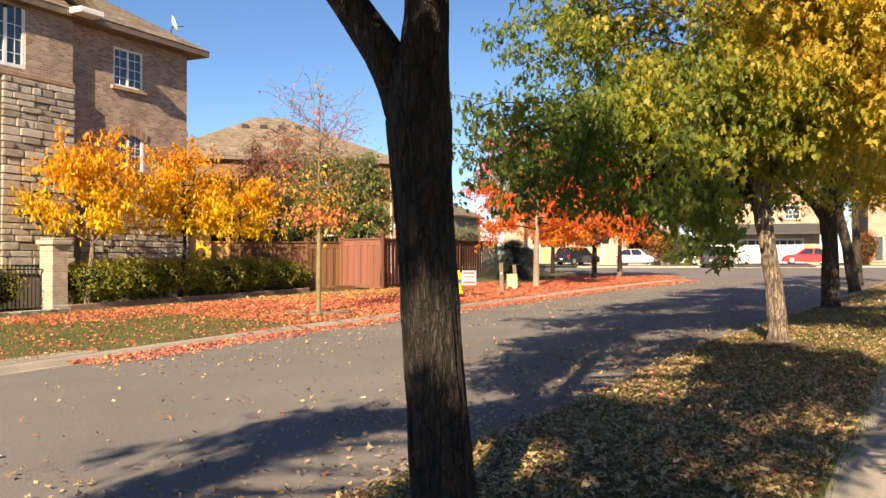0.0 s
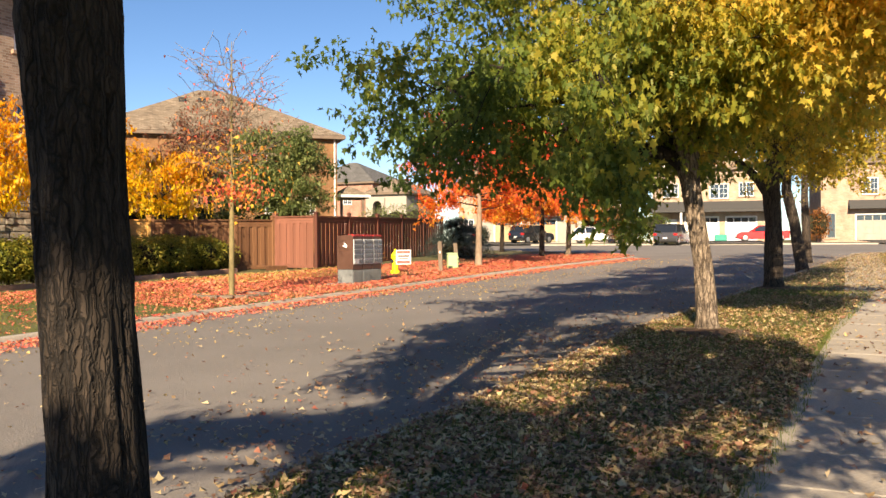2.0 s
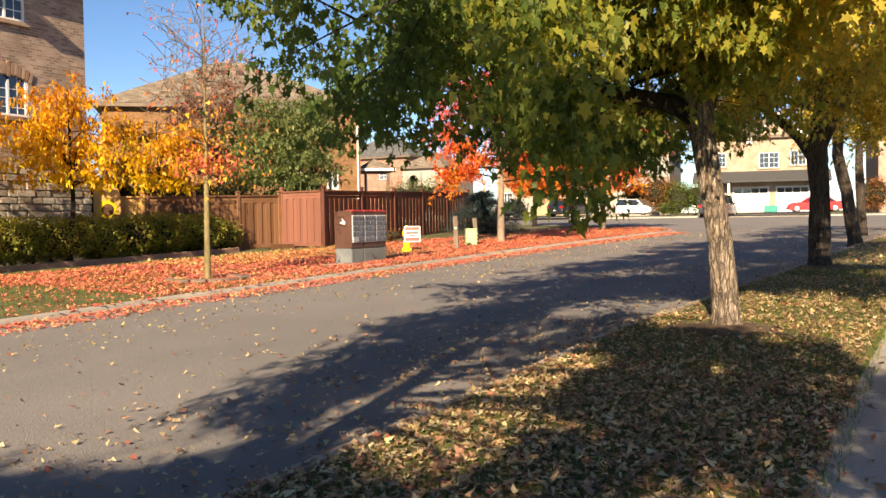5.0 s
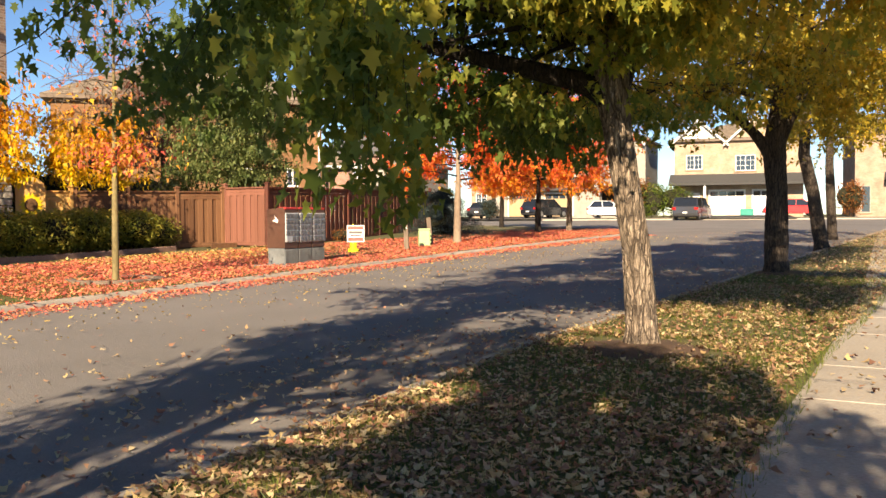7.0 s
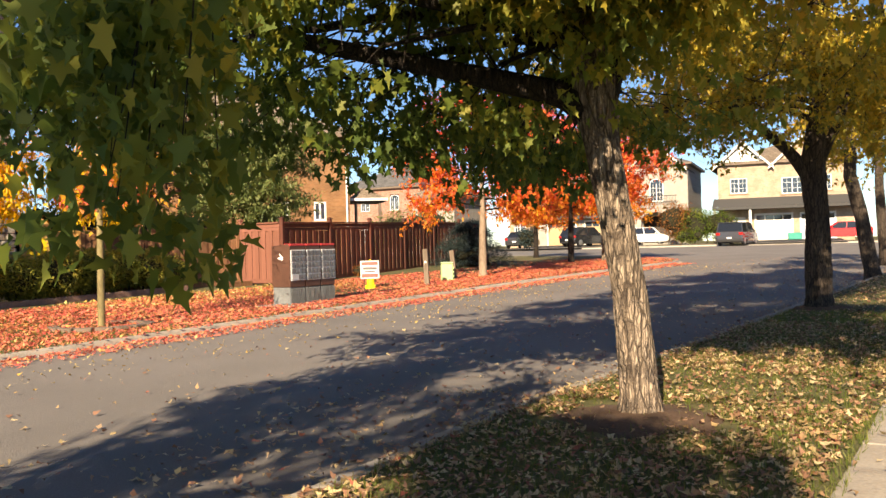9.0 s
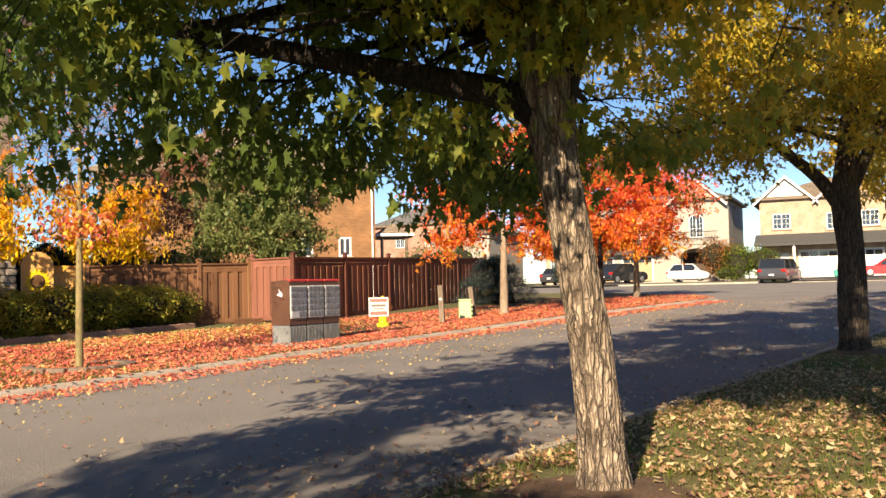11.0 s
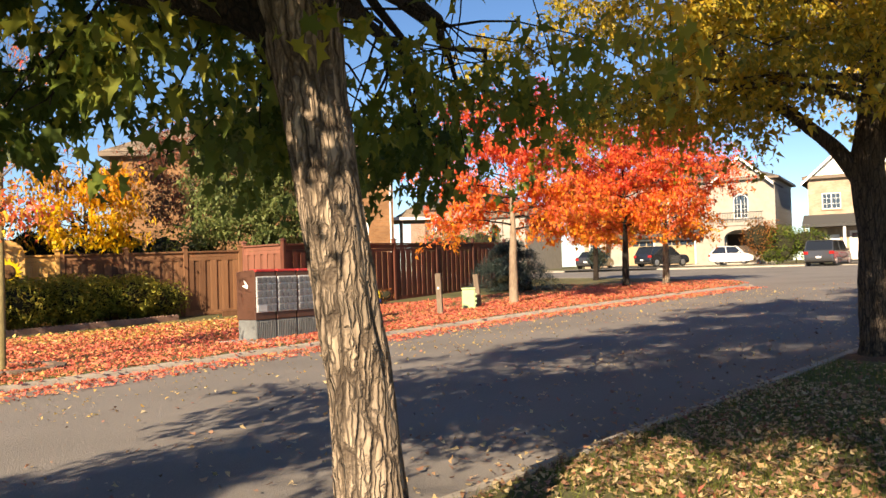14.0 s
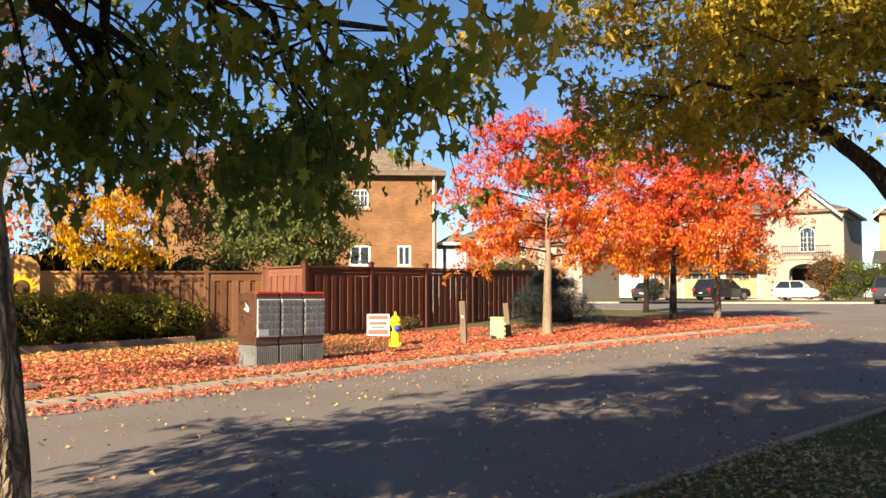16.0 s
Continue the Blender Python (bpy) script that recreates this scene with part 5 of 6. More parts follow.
pedestal = thing("utility_pedestal", -9.5, 35.3, 30, "pale green ribbed utility pedestal", "utility box", z=0.46)
pb = part("housing", Mesh().prism([(-0.19, -0.15), (0.19, -0.15), (0.19, 0.15), (-0.19, 0.15)], -0.1, 0.66), PALE_GREEN, pedestal, bevel=0.03)
part("lid", Mesh().box(-0.2, 0.2, -0.16, 0.16, 0.662, 0.72), PALE_GREEN, pedestal, bevel=0.025)
for k in range(4):
    block("louvre", bpy.data.meshes.get("louvre_piece") or unit_block("louvre_piece", PALE_GREEN), pb, (0.2, 0, 0.14 + k * 0.13), (0.05, 0.24, 0.06))
shrub("shrub", -13.0, 36.2, 0, (0.7, 0.5, 0.5), "small dry shrub against the fence", SHRUB_RUST, 260, 0.09, 95, lift=0.2)

# ---- far side: houses, cars ----
TAN_BRICK = brick_material("tan_brick", (0.2, 0.092, 0.038), (0.265, 0.128, 0.056), (0.23, 0.138, 0.078))
CREAM = material("cream_stucco", (0.29, 0.262, 0.232), (0.37, 0.338, 0.3), 2, 30, 0.9, 0.2)
BEIGE_BRICK = brick_material("beige_brick", (0.35, 0.245, 0.17), (0.47, 0.345, 0.25), (0.41, 0.33, 0.26))
PINK_BRICK = brick_material("pink_beige_brick", (0.36, 0.23, 0.16), (0.46, 0.32, 0.24), (0.4, 0.31, 0.26))
RED_BRICK = brick_material("red_brick", (0.3, 0.12, 0.08), (0.42, 0.19, 0.13), (0.36, 0.28, 0.24))
GREY_SIDING = material("grey_siding", (0.32, 0.29, 0.26), (0.42, 0.39, 0.35), 0.6, 20, 0.8, 0.1, stretch=(0.1, 0.1, 8))
GREY_ROOF = brick_material("grey_shingles", (0.1, 0.1, 0.1), (0.17, 0.165, 0.16), (0.06, 0.06, 0.06), 0.3, 0.14, 0.012)
TAN_DOOR = material("tan_garage_door", (0.36, 0.25, 0.14), (0.44, 0.32, 0.19), 2, 30, 0.6, 0.05)
WHITE_DOOR = material("white_garage_door", (0.7, 0.67, 0.62), (0.8, 0.77, 0.72), 2, 30, 0.6, 0.05)
PALE_BLUE = material("pale_blue_garage_door", (0.5, 0.56, 0.66), (0.58, 0.64, 0.74), 2, 30, 0.6, 0.05)
DARK_IN = material("dark_recess", (0.05, 0.04, 0.035), (0.09, 0.07, 0.06), 2, 30, 0.9, 0.1)


def garage_door(parent, x0, x1, z0, z1, y, mat):
    """Sectional door with panel rows, small top lights and a frame."""
    d = part("garage_door", Mesh().box(x0, x1, y + 0.1, y + 0.14, z0, z1), mat, parent)
    n = 4
    for r in range(n):
        za, zb = z0 + (z1 - z0) * r / n + 0.03, z0 + (z1 - z0) * (r + 1) / n - 0.03
        for c in range(4):
            xa, xb = x0 + (x1 - x0) * c / 4 + 0.05, x0 + (x1 - x0) * (c + 1) / 4 - 0.05
            if r == n - 1:
                part("top_light", Mesh().box(xa, xb, y + 0.085, y + 0.098, za + 0.06, zb - 0.04), GLASS, d)
            else:
                part("panel", Mesh().box(xa, xb, y + 0.08, y + 0.098, za, zb), mat, d, bevel=0.015)
    part("frame", Mesh().box(x0 - 0.12, x0, y - 0.03, y + 0.09, z0, z1 + 0.12).box(x1, x1 + 0.12, y - 0.03, y + 0.09, z0, z1 + 0.12).box(x0, x1, y - 0.03, y + 0.09, z1, z1 + 0.12), WHITE, d)
    return d


def gable(parent, x0, x1, y0, y1, z, rise, over=0.4, mat=None, wall=None):
    """A gable facing -y with roof slopes that run back."""
    m, h = (x0 + x1) / 2, rise
    a, b = x0 - over, x1 + over
    dz = h * over / ((x1 - x0) / 2)
    r = Mesh()
    for s in (-1, 1):
        e = a if s < 0 else b
        r.add([(e, y0 - over, z - dz), (m, y0 - over, z + h), (m, y1, z + h), (e, y1, z - dz), (e, y0 - over, z - dz - 0.16), (m, y0 - over, z + h - 0.16), (m, y1, z + h - 0.16), (e, y1, z - dz - 0.16)],
              [(0, 1, 2, 3), (7, 6, 5, 4), (0, 4, 5, 1), (3, 2, 6, 7), (0, 3, 7, 4)])
    part("gable_roof", r, mat or SHINGLE, parent, uv=True)
    part("gable_wall", Mesh().prism([(x0, 0), (x1, 0), (m, h - 0.17)], 0, 0.25, pose(0, y0 + 0.25, z, 90, 0, 0)), wall or CREAM, parent, uv=True)
    bb = Mesh()
    for s in (-1, 1):
        e = a if s < 0 else b
        bb.add([(e, y0 - over - 0.03, z - dz), (m, y0 - over - 0.03, z + h), (m, y0 - over - 0.03, z + h - 0.24), (e, y0 - over - 0.03, z - dz - 0.24),
                (e, y0 - over - 0.004, z - dz), (m, y0 - over - 0.004, z + h), (m, y0 - over - 0.004, z + h - 0.24), (e, y0 - over - 0.004, z - dz - 0.24)],
               [(0, 3, 2, 1), (4, 5, 6, 7), (0, 1, 5, 4), (3, 7, 6, 2), (0, 4, 7, 3)])
    part("bargeboard", bb, WHITE, parent)


def house(name, x, y, rz, label, w, d, h, wall, side, openings, roof_rise=2.6, roof=None, lift=0.1):
    """A two-storey box with real openings in its front; local x 0..w along the front, y into the house."""
    th = thing(name, x, y, rz, label, "house", lift=lift)
    part("front_wall", wall_mesh(0, w, 0, 0.3, -0.3, h, openings), wall, th, uv=True)
    part("side_wall", Mesh().box(0.004, 0.3, 0.3, d - 0.3, -0.3, h), side, th, uv=True)
    part("side_wall", Mesh().box(w - 0.3, w - 0.004, 0.3, d - 0.3, -0.3, h), side, th, uv=True)
    part("rear_wall", Mesh().box(0, w, d - 0.3, d, -0.3, h), side, th, uv=True)
    if roof_rise:
        hip_roof(th, 0, w, 0, d, h + 0.05, roof_rise, 0.45, roof)
    return th


# cream house with arched porch and balcony
hA = house("cream_house", -24.2, 97.0, 0, "cream two-storey house with an arched porch and balcony", 15.2, 12, 7.6, CREAM, GREY_SIDING,
           [(1.4, 4.2, 0, 2.3), (5.2, 8.0, 0, 2.3), (10.9, 13.6, 0, 2.6), (2.0, 3.6, 4.0, 5.6), (5.8, 7.4, 4.0, 5.6), (11.6, 12.9, 4.0, 6.2)], 2.4, GREY_ROOF)
garage_door(hA, 1.4, 4.2, 0, 2.3, 0, TAN_DOOR)
garage_door(hA, 5.2, 8.0, 0, 2.3, 0, TAN_DOOR)
window(hA, 2.0, 3.6, 4.0, 5.6, leaves=2, bars=(2, 3))
window(hA, 5.8, 7.4, 4.0, 5.6, leaves=2, bars=(2, 3))
window(hA, 11.6, 12.9, 4.0, 5.7, leaves=2, bars=(2, 4), arch=0.5, sill=False)
part("porch_recess", Mesh().box(10.7, 13.8, 1.8, 1.9, 0, 2.9), DARK_IN, hA)
part("entry_door", Mesh().box(11.6, 12.6, 1.7, 1.78, 0.1, 2.2), DARK_IN, hA, "dark entry door")
arch_ = Mesh()
pts_a = [(10.3, 0), (10.9, 0)] + [(12.25 - 1.35 * math.cos(math.pi * i / 12), 2.2 + 0.75 * math.sin(math.pi * i / 12)) for i in range(13)] + [(13.6, 0), (14.3, 0), (14.3, 3.3), (10.3, 3.3)]
arch_.prism(pts_a, 0, 0.35, pose(0, -0.75, 0, 90, 0, 0))
part("porch_arch", arch_, CREAM, hA)
part("balcony_floor", Mesh().box(10.2, 14.4, -1.2, -0.004, 3.32, 3.6), CREAM, hA, bevel=0.02)
bal = part("balcony_rail", Mesh().box(10.3, 14.3, -1.12, -1.06, 4.45, 4.52), IRON, hA)
for k in range(28):
    part("baluster", bpy.data.meshes.get("baluster_bar") or Mesh().box(-0.015, 0.015, -0.015, 0.015, 3.6, 4.45).data("baluster_bar", IRON), IRON, bal).location = (10.4 + k * 0.14, -1.09, 0)
gable(hA, 9.8, 14.8, -0.3, 6.0, 7.4, 2.2, mat=GREY_ROOF, wall=CREAM)
part("garage_roof", Mesh().add([(0.6, -1.0, 2.75), (8.9, -1.0, 2.75), (8.9, -0.01, 3.9), (0.6, -0.01, 3.9)], [(0, 1, 2, 3)]).box(0.6, 8.9, -1.0, -0.02, 2.6, 2.745), GREY_ROOF, hA)
# tan brick house with two garages
hB = house("tan_brick_house", -6.2, 96.5, 0, "tan brick two-storey house with white gables and two garages", 11.6, 12, 7.2, BEIGE_BRICK, BEIGE_BRICK,
           [(3.3, 6.4, 0, 2.35), (7.2, 10.0, 0, 2.35), (1.3, 2.4, 0, 2.2), (1.1, 2.6, 4.4, 5.8), (5.6, 7.4, 4.2, 5.7), (8.4, 9.8, 4.4, 5.8)], 2.2)
garage_door(hB, 3.3, 6.4, 0, 2.35, 0, WHITE_DOOR)
garage_door(hB, 7.2, 10.0, 0, 2.35, 0, PALE_BLUE)
for a_ in ((1.1, 2.6, 4.4, 5.8), (8.4, 9.8, 4.4, 5.8)):
    window(hB, *a_, leaves=2, bars=(2, 3))
window(hB, 5.6, 7.4, 4.2, 5.7, leaves=2, bars=(2, 3))
part("entry_door", Mesh().box(1.3, 2.4, 0.12, 0.18, 0, 2.2), WHITE, hB, "white entry door")
part("porch_roof", Mesh().add([(-0.4, -1.9, 3.1), (11.9, -1.9, 3.1), (11.9, -0.01, 3.95), (-0.4, -0.01, 3.95)], [(0, 1, 2, 3)]).box(-0.4, 11.9, -1.9, -0.02, 2.85, 3.095), GREY_ROOF, hB)
for x_ in (-0.2, 2.9):
    part("porch_column", Mesh().box(x_ - 0.11, x_ + 0.11, -1.75, -1.53, 0, 2.85), WHITE, hB, bevel=0.02)
gable(hB, -0.1, 4.6, -0.15, 6.5, 7.1, 2.1, wall=WHITE)
gable(hB, 4.9, 9.9, -0.15, 6.5, 7.1, 2.3, wall=BEIGE_BRICK)
# pink-beige house
hC = house("pink_brick_house", 9.6, 95.0, 0, "pink-beige brick house with a cream garage door", 13, 12, 7.4, PINK_BRICK, PINK_BRICK,
           [(3.1, 5.9, 0, 2.4), (0.5, 1.3, 0.2, 2.6), (7.2, 9.8, 0, 2.4), (3.6, 5.0, 4.3, 5.9), (8, 9.4, 4.3, 5.9)], 2.6)
garage_door(hC, 3.1, 5.9, 0, 2.4, 0, CREAM)
garage_door(hC, 7.2, 9.8, 0, 2.4, 0, CREAM)
window(hC, 0.5, 1.3, 0.2, 2.6, leaves=1, bars=(1, 1), frame_mat=GREY_SIDING)
for a_ in (3.6, 8.0):
    window(hC, a_, a_ + 1.4, 4.3, 5.9, leaves=2, bars=(2, 3))
part("garage_roof", Mesh().add([(2.4, -1.0, 3.1), (10.6, -1.0, 3.1), (10.6, -0.01, 3.8), (2.4, -0.01, 3.8)], [(0, 1, 2, 3)]).box(2.4, 10.6, -1.0, -0.02, 2.95, 3.095), GREY_ROOF, hC)
# tan house behind the dark fence
h2 = house("tan_side_house", -32.0, 42.8, 35, "tan-orange brick house behind the fence", 13.5, 12, 6.9, TAN_BRICK, TAN_BRICK,
           [(9.3, 10.3, 2.4, 3.4), (11.6, 12.25, 2.4, 3.4), (9.4, 10.2, 5.2, 6.1)], 3.3, lift=0.2)
window(h2, 9.3, 10.3, 2.4, 3.4, leaves=2, bars=(1, 1), frame_w=0.09)
window(h2, 11.6, 12.25, 2.4, 3.4, leaves=2, bars=(1, 1), frame_w=0.09)
window(h2, 9.4, 10.2, 5.2, 6.1, leaves=2, bars=(2, 3))
part("downpipe", Mesh().tube([(13.35, -0.06, 0), (13.35, -0.06, 6.8)], [0.05, 0.05], 6), WHITE, h2)
for k in range(4):
    part("roof_vent", Mesh().box(4.8 + k * 1.1, 5.2 + k * 1.1, 3.9, 4.2, 9.1, 9.45), IRON, h2, bevel=0.03)
side_porch = hip_roof(h2, 13.8, 15.4, 0.9, 3.2, 3.6, 0.6, 0.2, name="porch_roof")
part("gutter", Mesh().box(13.56, 15.64, 0.6, 0.68, 3.46, 3.6), WHITE, side_porch)
for x_ in (13.95, 15.25):
    part("porch_post", Mesh().box(x_ - 0.08, x_ + 0.08, 0.85, 1.01, 0, 3.4), FASCIA, h2, bevel=0.01)
# houses further left beyond
hE = house("red_brick_house", -49.2, 102.1, -8, "red brick house with a grey hip roof", 11, 10, 7.0, RED_BRICK, RED_BRICK, [(3, 4.2, 4.4, 6.2), (7, 8.2, 4.4, 6.2), (3, 4.6, 0.8, 2.6)], 2.8, GREY_ROOF)
for a_ in (3.0, 7.0):
    window(hE, a_, a_ + 1.2, 4.4, 5.8, leaves=2, bars=(2, 3), arch=0.35)
window(hE, 3.0, 4.6, 0.8, 2.6, leaves=2, bars=(2, 3))
hF = house("beige_porch_house", -37.7, 97.0, -6, "small beige house front with a round-arched porch", 5.0, 8, 5.5, CREAM, CREAM, [(0.95, 2.05, 0, 4.7)], 1.7, SHINGLE)
part("porch_recess", Mesh().box(0.7, 2.3, 1.2, 1.3, 0, 5.0), DARK_IN, hF)
part("porch_arch", Mesh().prism([(0.6, 0), (0.95, 0)] + [(1.5 - 0.55 * math.cos(math.pi * i / 10), 4.1 + 0.55 * math.sin(math.pi * i / 10)) for i in range(11)] + [(2.05, 0), (2.4, 0), (2.4, 5.0), (0.6, 5.0)], 0, 0.2, pose(0, -0.004, 0, 90, 0, 0)), CREAM, hF)
hG = house("beige_far_house", -27.0, 97.5, 0, "beige brick house partly hidden by maples", 2.2, 12, 7.0, BEIGE_BRICK, BEIGE_BRICK, [(0.5, 1.7, 0.9, 2.5)], 2.0)
window(hG, 0.5, 1.7, 0.9, 2.5, leaves=2, bars=(2, 3))
hH = house("beige_far_house", 24.5, 94.0, 0, "beige brick house at the end of the row", 14, 12, 7.4, BEIGE_BRICK, BEIGE_BRICK, [(2, 4.8, 0, 2.4), (6, 7.4, 4.3, 5.8)], 2.6)
garage_door(hH, 2, 4.8, 0, 2.4, 0, WHITE_DOOR)
window(hH, 6, 7.4, 4.3, 5.8, leaves=2, bars=(2, 3))
for k, (a_, b_, yy) in enumerate([(-23.2, -15.6, 96.2), (-3.3, 4.2, 95.9), (12.4, 19.8, 94.4)]):
    dv = Mesh().add([(a_, 80.2, ground_z(0, 80.2) + 0.125), (b_, 80.2, ground_z(0, 80.2) + 0.125), (b_, yy, ground_z(0, yy) + 0.125), (a_, yy, ground_z(0, yy) + 0.125)], [(0, 1, 2, 3)])
    tagged(part("driveway", dv, FRESH_ASPHALT), "dark asphalt driveway in front of the garages", "driveway", kind="structure")
fw = strip(offset(FAR, -1.6), offset(FAR, -3.0), 0.13)
tagged(part("pavement_north", fw, CONCRETE), "concrete sidewalk along the far street", "sidewalk", kind="structure")

shrub("shrub", -9.3, 90.0, 0, (2.6, 2.2, 3.6), "rust-coloured rounded shrub by the porch", SHRUB_RUST, 2600, 0.2, 101, lumps=7)
shrub("shrub", -6.6, 89.5, 0, (3.2, 2.6, 3.0), "bright green rounded shrub by the driveway", SHRUB_GREEN, 3200, 0.2, 102, lumps=8)
shrub("shrub", -7.8, 87.5, 0, (1.8, 1.4, 1.2), "low yellow-green shrub beside the lawn", SHRUB_GREEN, 1200, 0.16, 103)
shrub("shrub", 8.8, 91.0, 0, (1.6, 1.6, 3.0), "tall golden shrub beside the house", SHRUB_RUST, 1600, 0.2, 104)
shrub("shrub", -19.6, 78.5, 0, (1.0, 1.0, 1.7), "dark columnar evergreen shrub", SPRUCE, 1500, 0.16, 105, lift=0.15)
shrub("shrub", -17.2, 50.2, 0, (3.2, 2.4, 3.0), "dark green garden shrub above the fence", BACK_GREEN, 2600, 0.16, 106, lift=0.2)
BIN = material("teal_plastic", (0.0, 0.22, 0.17), (0.02, 0.3, 0.24), 3, 30, 0.5, 0.1)
tub = thing("toy_box", 0.45, 94.6, 0, "teal plastic tub beside the garage", "tub", lift=0.12)
part("tub", Mesh().prism([(-0.55, -0.35), (0.55, -0.35), (0.6, 0), (0.55, 0.35), (-0.55, 0.35), (-0.6, 0)], 0, 0.62), BIN, tub, bevel=0.05)

TYRE = material("tyre_rubber", (0.015, 0.015, 0.016), (0.03, 0.03, 0.03), 6, 40, 0.85, 0.2)
RIM = material("alloy_rim", (0.4, 0.4, 0.42), (0.55, 0.55, 0.57), 6, 40, 0.3, 0.0, metal=0.8)
CAR_GLASS = glass_material("car_glass", (0.015, 0.018, 0.022))
LAMP_RED = material("red_tail_lamp", (0.35, 0.01, 0.01), (0.45, 0.02, 0.02), 5, 40, 0.25, 0.0)
LAMP_CLEAR = material("clear_head_lamp", (0.6, 0.62, 0.65), (0.75, 0.76, 0.78), 5, 40, 0.15, 0.0)


def paint(name, c):
    m = material(name, tuple(v * 0.92 for v in c), c, 2, 60, 0.25, 0.0, spec=0.6)
    m.node_tree.nodes["Principled BSDF"].inputs["Coat Weight"].default_value = 0.6
    return m


def car(name, x, y, rz, label, L, W, H, colour, hood, boot, belt, screens, wheel=0.32, lift=0.0):
    """A car along local x, nose at +x. hood, boot: heights of nose and tail decks; belt: waist line;
    screens: x of the windscreen's foot, its head, the rear screen's head and foot."""
    th = thing(name, x, y, rz, label, "car", lift=lift)
    f, r = L / 2, -L / 2
    s0, s1, s2, s3 = screens
    side = [(r + 0.05, 0.3), (r, 0.55), (r + 0.04, boot - 0.06), (r + 0.14, boot), (s3, belt), (s0, belt), (f - 0.45, hood), (f - 0.1, hood - 0.14), (f, 0.55), (f - 0.04, 0.3),
            (f - 0.5, 0.2), (r + 0.5, 0.2)]
    m = Mesh()
    n = len(side)
    rows = [(-W / 2, 0.97), (-W / 2 + 0.1, 1.0), (W / 2 - 0.1, 1.0), (W / 2, 0.97)]
    for yy, k in rows:
        m.v += [(px * k, yy, 0.45 + (pz - 0.45) * (k * 2 - 1)) for px, pz in side]
    for i in range(len(rows) - 1):
        for j in range(n):
            a, b = i * n + j, i * n + (j + 1) % n
            m.f.append((a, a + n, b + n, b))
    m.f += [tuple(range(n)), tuple(range((len(rows) - 1) * n, len(rows) * n))[::-1]]
    part("body", m, colour, th, bevel=0.02)
    ti = 0.14
    cab = Mesh()
    v = []
    for sgn in (-1, 1):
        v += [(s3, sgn * (W / 2 - 0.05), belt - 0.01), (s2, sgn * (W / 2 - ti), H - 0.05), (s1, sgn * (W / 2 - ti), H - 0.05), (s0, sgn * (W / 2 - 0.05), belt - 0.01)]
    cab.add(v, [(0, 1, 2, 3), (7, 6, 5, 4), (0, 4, 5, 1), (2, 6, 7, 3)])
    part("glasshouse", cab, CAR_GLASS, th)
    part("roof", Mesh().prism([(s2 - 0.03, -W / 2 + ti), (s1 + 0.03, -W / 2 + ti), (s1 + 0.1, 0), (s1 + 0.03, W / 2 - ti), (s2 - 0.03, W / 2 - ti), (s2 - 0.08, 0)], H - 0.055, H), colour, th, bevel=0.02)
    for sgn in (-1, 1):
        for (xa, xb) in ((s3, s2), ((s0 + s3) / 2, (s1 + s2) / 2 - 0.05), (s0, s1)):
            part("pillar", Mesh().tube([(xa, sgn * (W / 2 - 0.045), belt - 0.02), (xb, sgn * (W / 2 - ti + 0.01), H - 0.04)], [0.04, 0.035], 5), colour, th)
        part("mirror", Mesh().box(s0 - 0.35, s0 - 0.22, sgn * (W / 2 + 0.08) - 0.09, sgn * (W / 2 + 0.08) + 0.09, belt, belt + 0.14), colour, th, bevel=0.03)
        part("head_lamp", Mesh().box(f - 0.28, f - 0.05, sgn * (W / 2 - 0.24) - 0.17, sgn * (W / 2 - 0.24) + 0.17, hood - 0.3, hood - 0.16), LAMP_CLEAR, th, bevel=0.03)
        part("tail_lamp", Mesh().box(r - 0.012, r + 0.2, sgn * (W / 2 - 0.14) - 0.15, sgn * (W / 2 - 0.14) + 0.15, boot - 0.3, boot - 0.1), LAMP_RED, th, bevel=0.03)
        for xw in (f - 0.8, r + 0.75):
            mm = pose(xw, sgn * (W / 2 - 0.1), wheel, 90, 0, 0)
            w_ = part("wheel", Mesh().lathe([(wheel * 0.62, -0.1), (wheel, -0.09), (wheel, 0.09), (wheel * 0.62, 0.1)], 22, mm), TYRE, th)
            part("rim", Mesh().lathe([(0.02, 0.112), (wheel * 0.3, 0.116), (wheel * 0.64, 0.104), (wheel * 0.64, -0.104), (wheel * 0.3, -0.116), (0.02, -0.112)], 18, mm), RIM, w_)
    part("rear_bumper", Mesh().box(r - 0.02, r + 0.1, -W / 2 + 0.12, W / 2 - 0.12, 0.28, 0.42), TYRE, th, bevel=0.03)
    part("front_bumper", Mesh().box(f - 0.1, f + 0.015, -W / 2 + 0.15, W / 2 - 0.15, 0.28, 0.42), TYRE, th, bevel=0.03)
    part("number_plate", Mesh().box(r - 0.03, r - 0.021, -0.17, 0.17, 0.52, 0.64), WHITE, th)
    return th


car("hatchback_car", -11.6, 89.6, 4, "small white hatchback parked side-on", 3.55, 1.63, 1.49, paint("white_car_paint", (0.82, 0.82, 0.8)), 0.85, 0.95, 0.92, (0.95, 0.4, -1.15, -1.62), 0.3, 0.12)
car("minivan", -3.5, 80.6, 80, "dark grey minivan parked with its tail to the street", 4.9, 1.95, 1.75, paint("dark_grey_car_paint", (0.045, 0.048, 0.056)), 1.0, 1.08, 1.02, (1.35, 0.6, -2.05, -2.35), 0.33)
car("sedan_car", 4.1, 90.5, 183, "bright red sedan parked side-on", 4.65, 1.78, 1.45, paint("red_car_paint", (0.55, 0.015, 0.02)), 0.85, 1.0, 0.92, (1.05, 0.3, -0.95, -1.7), 0.33, 0.12)
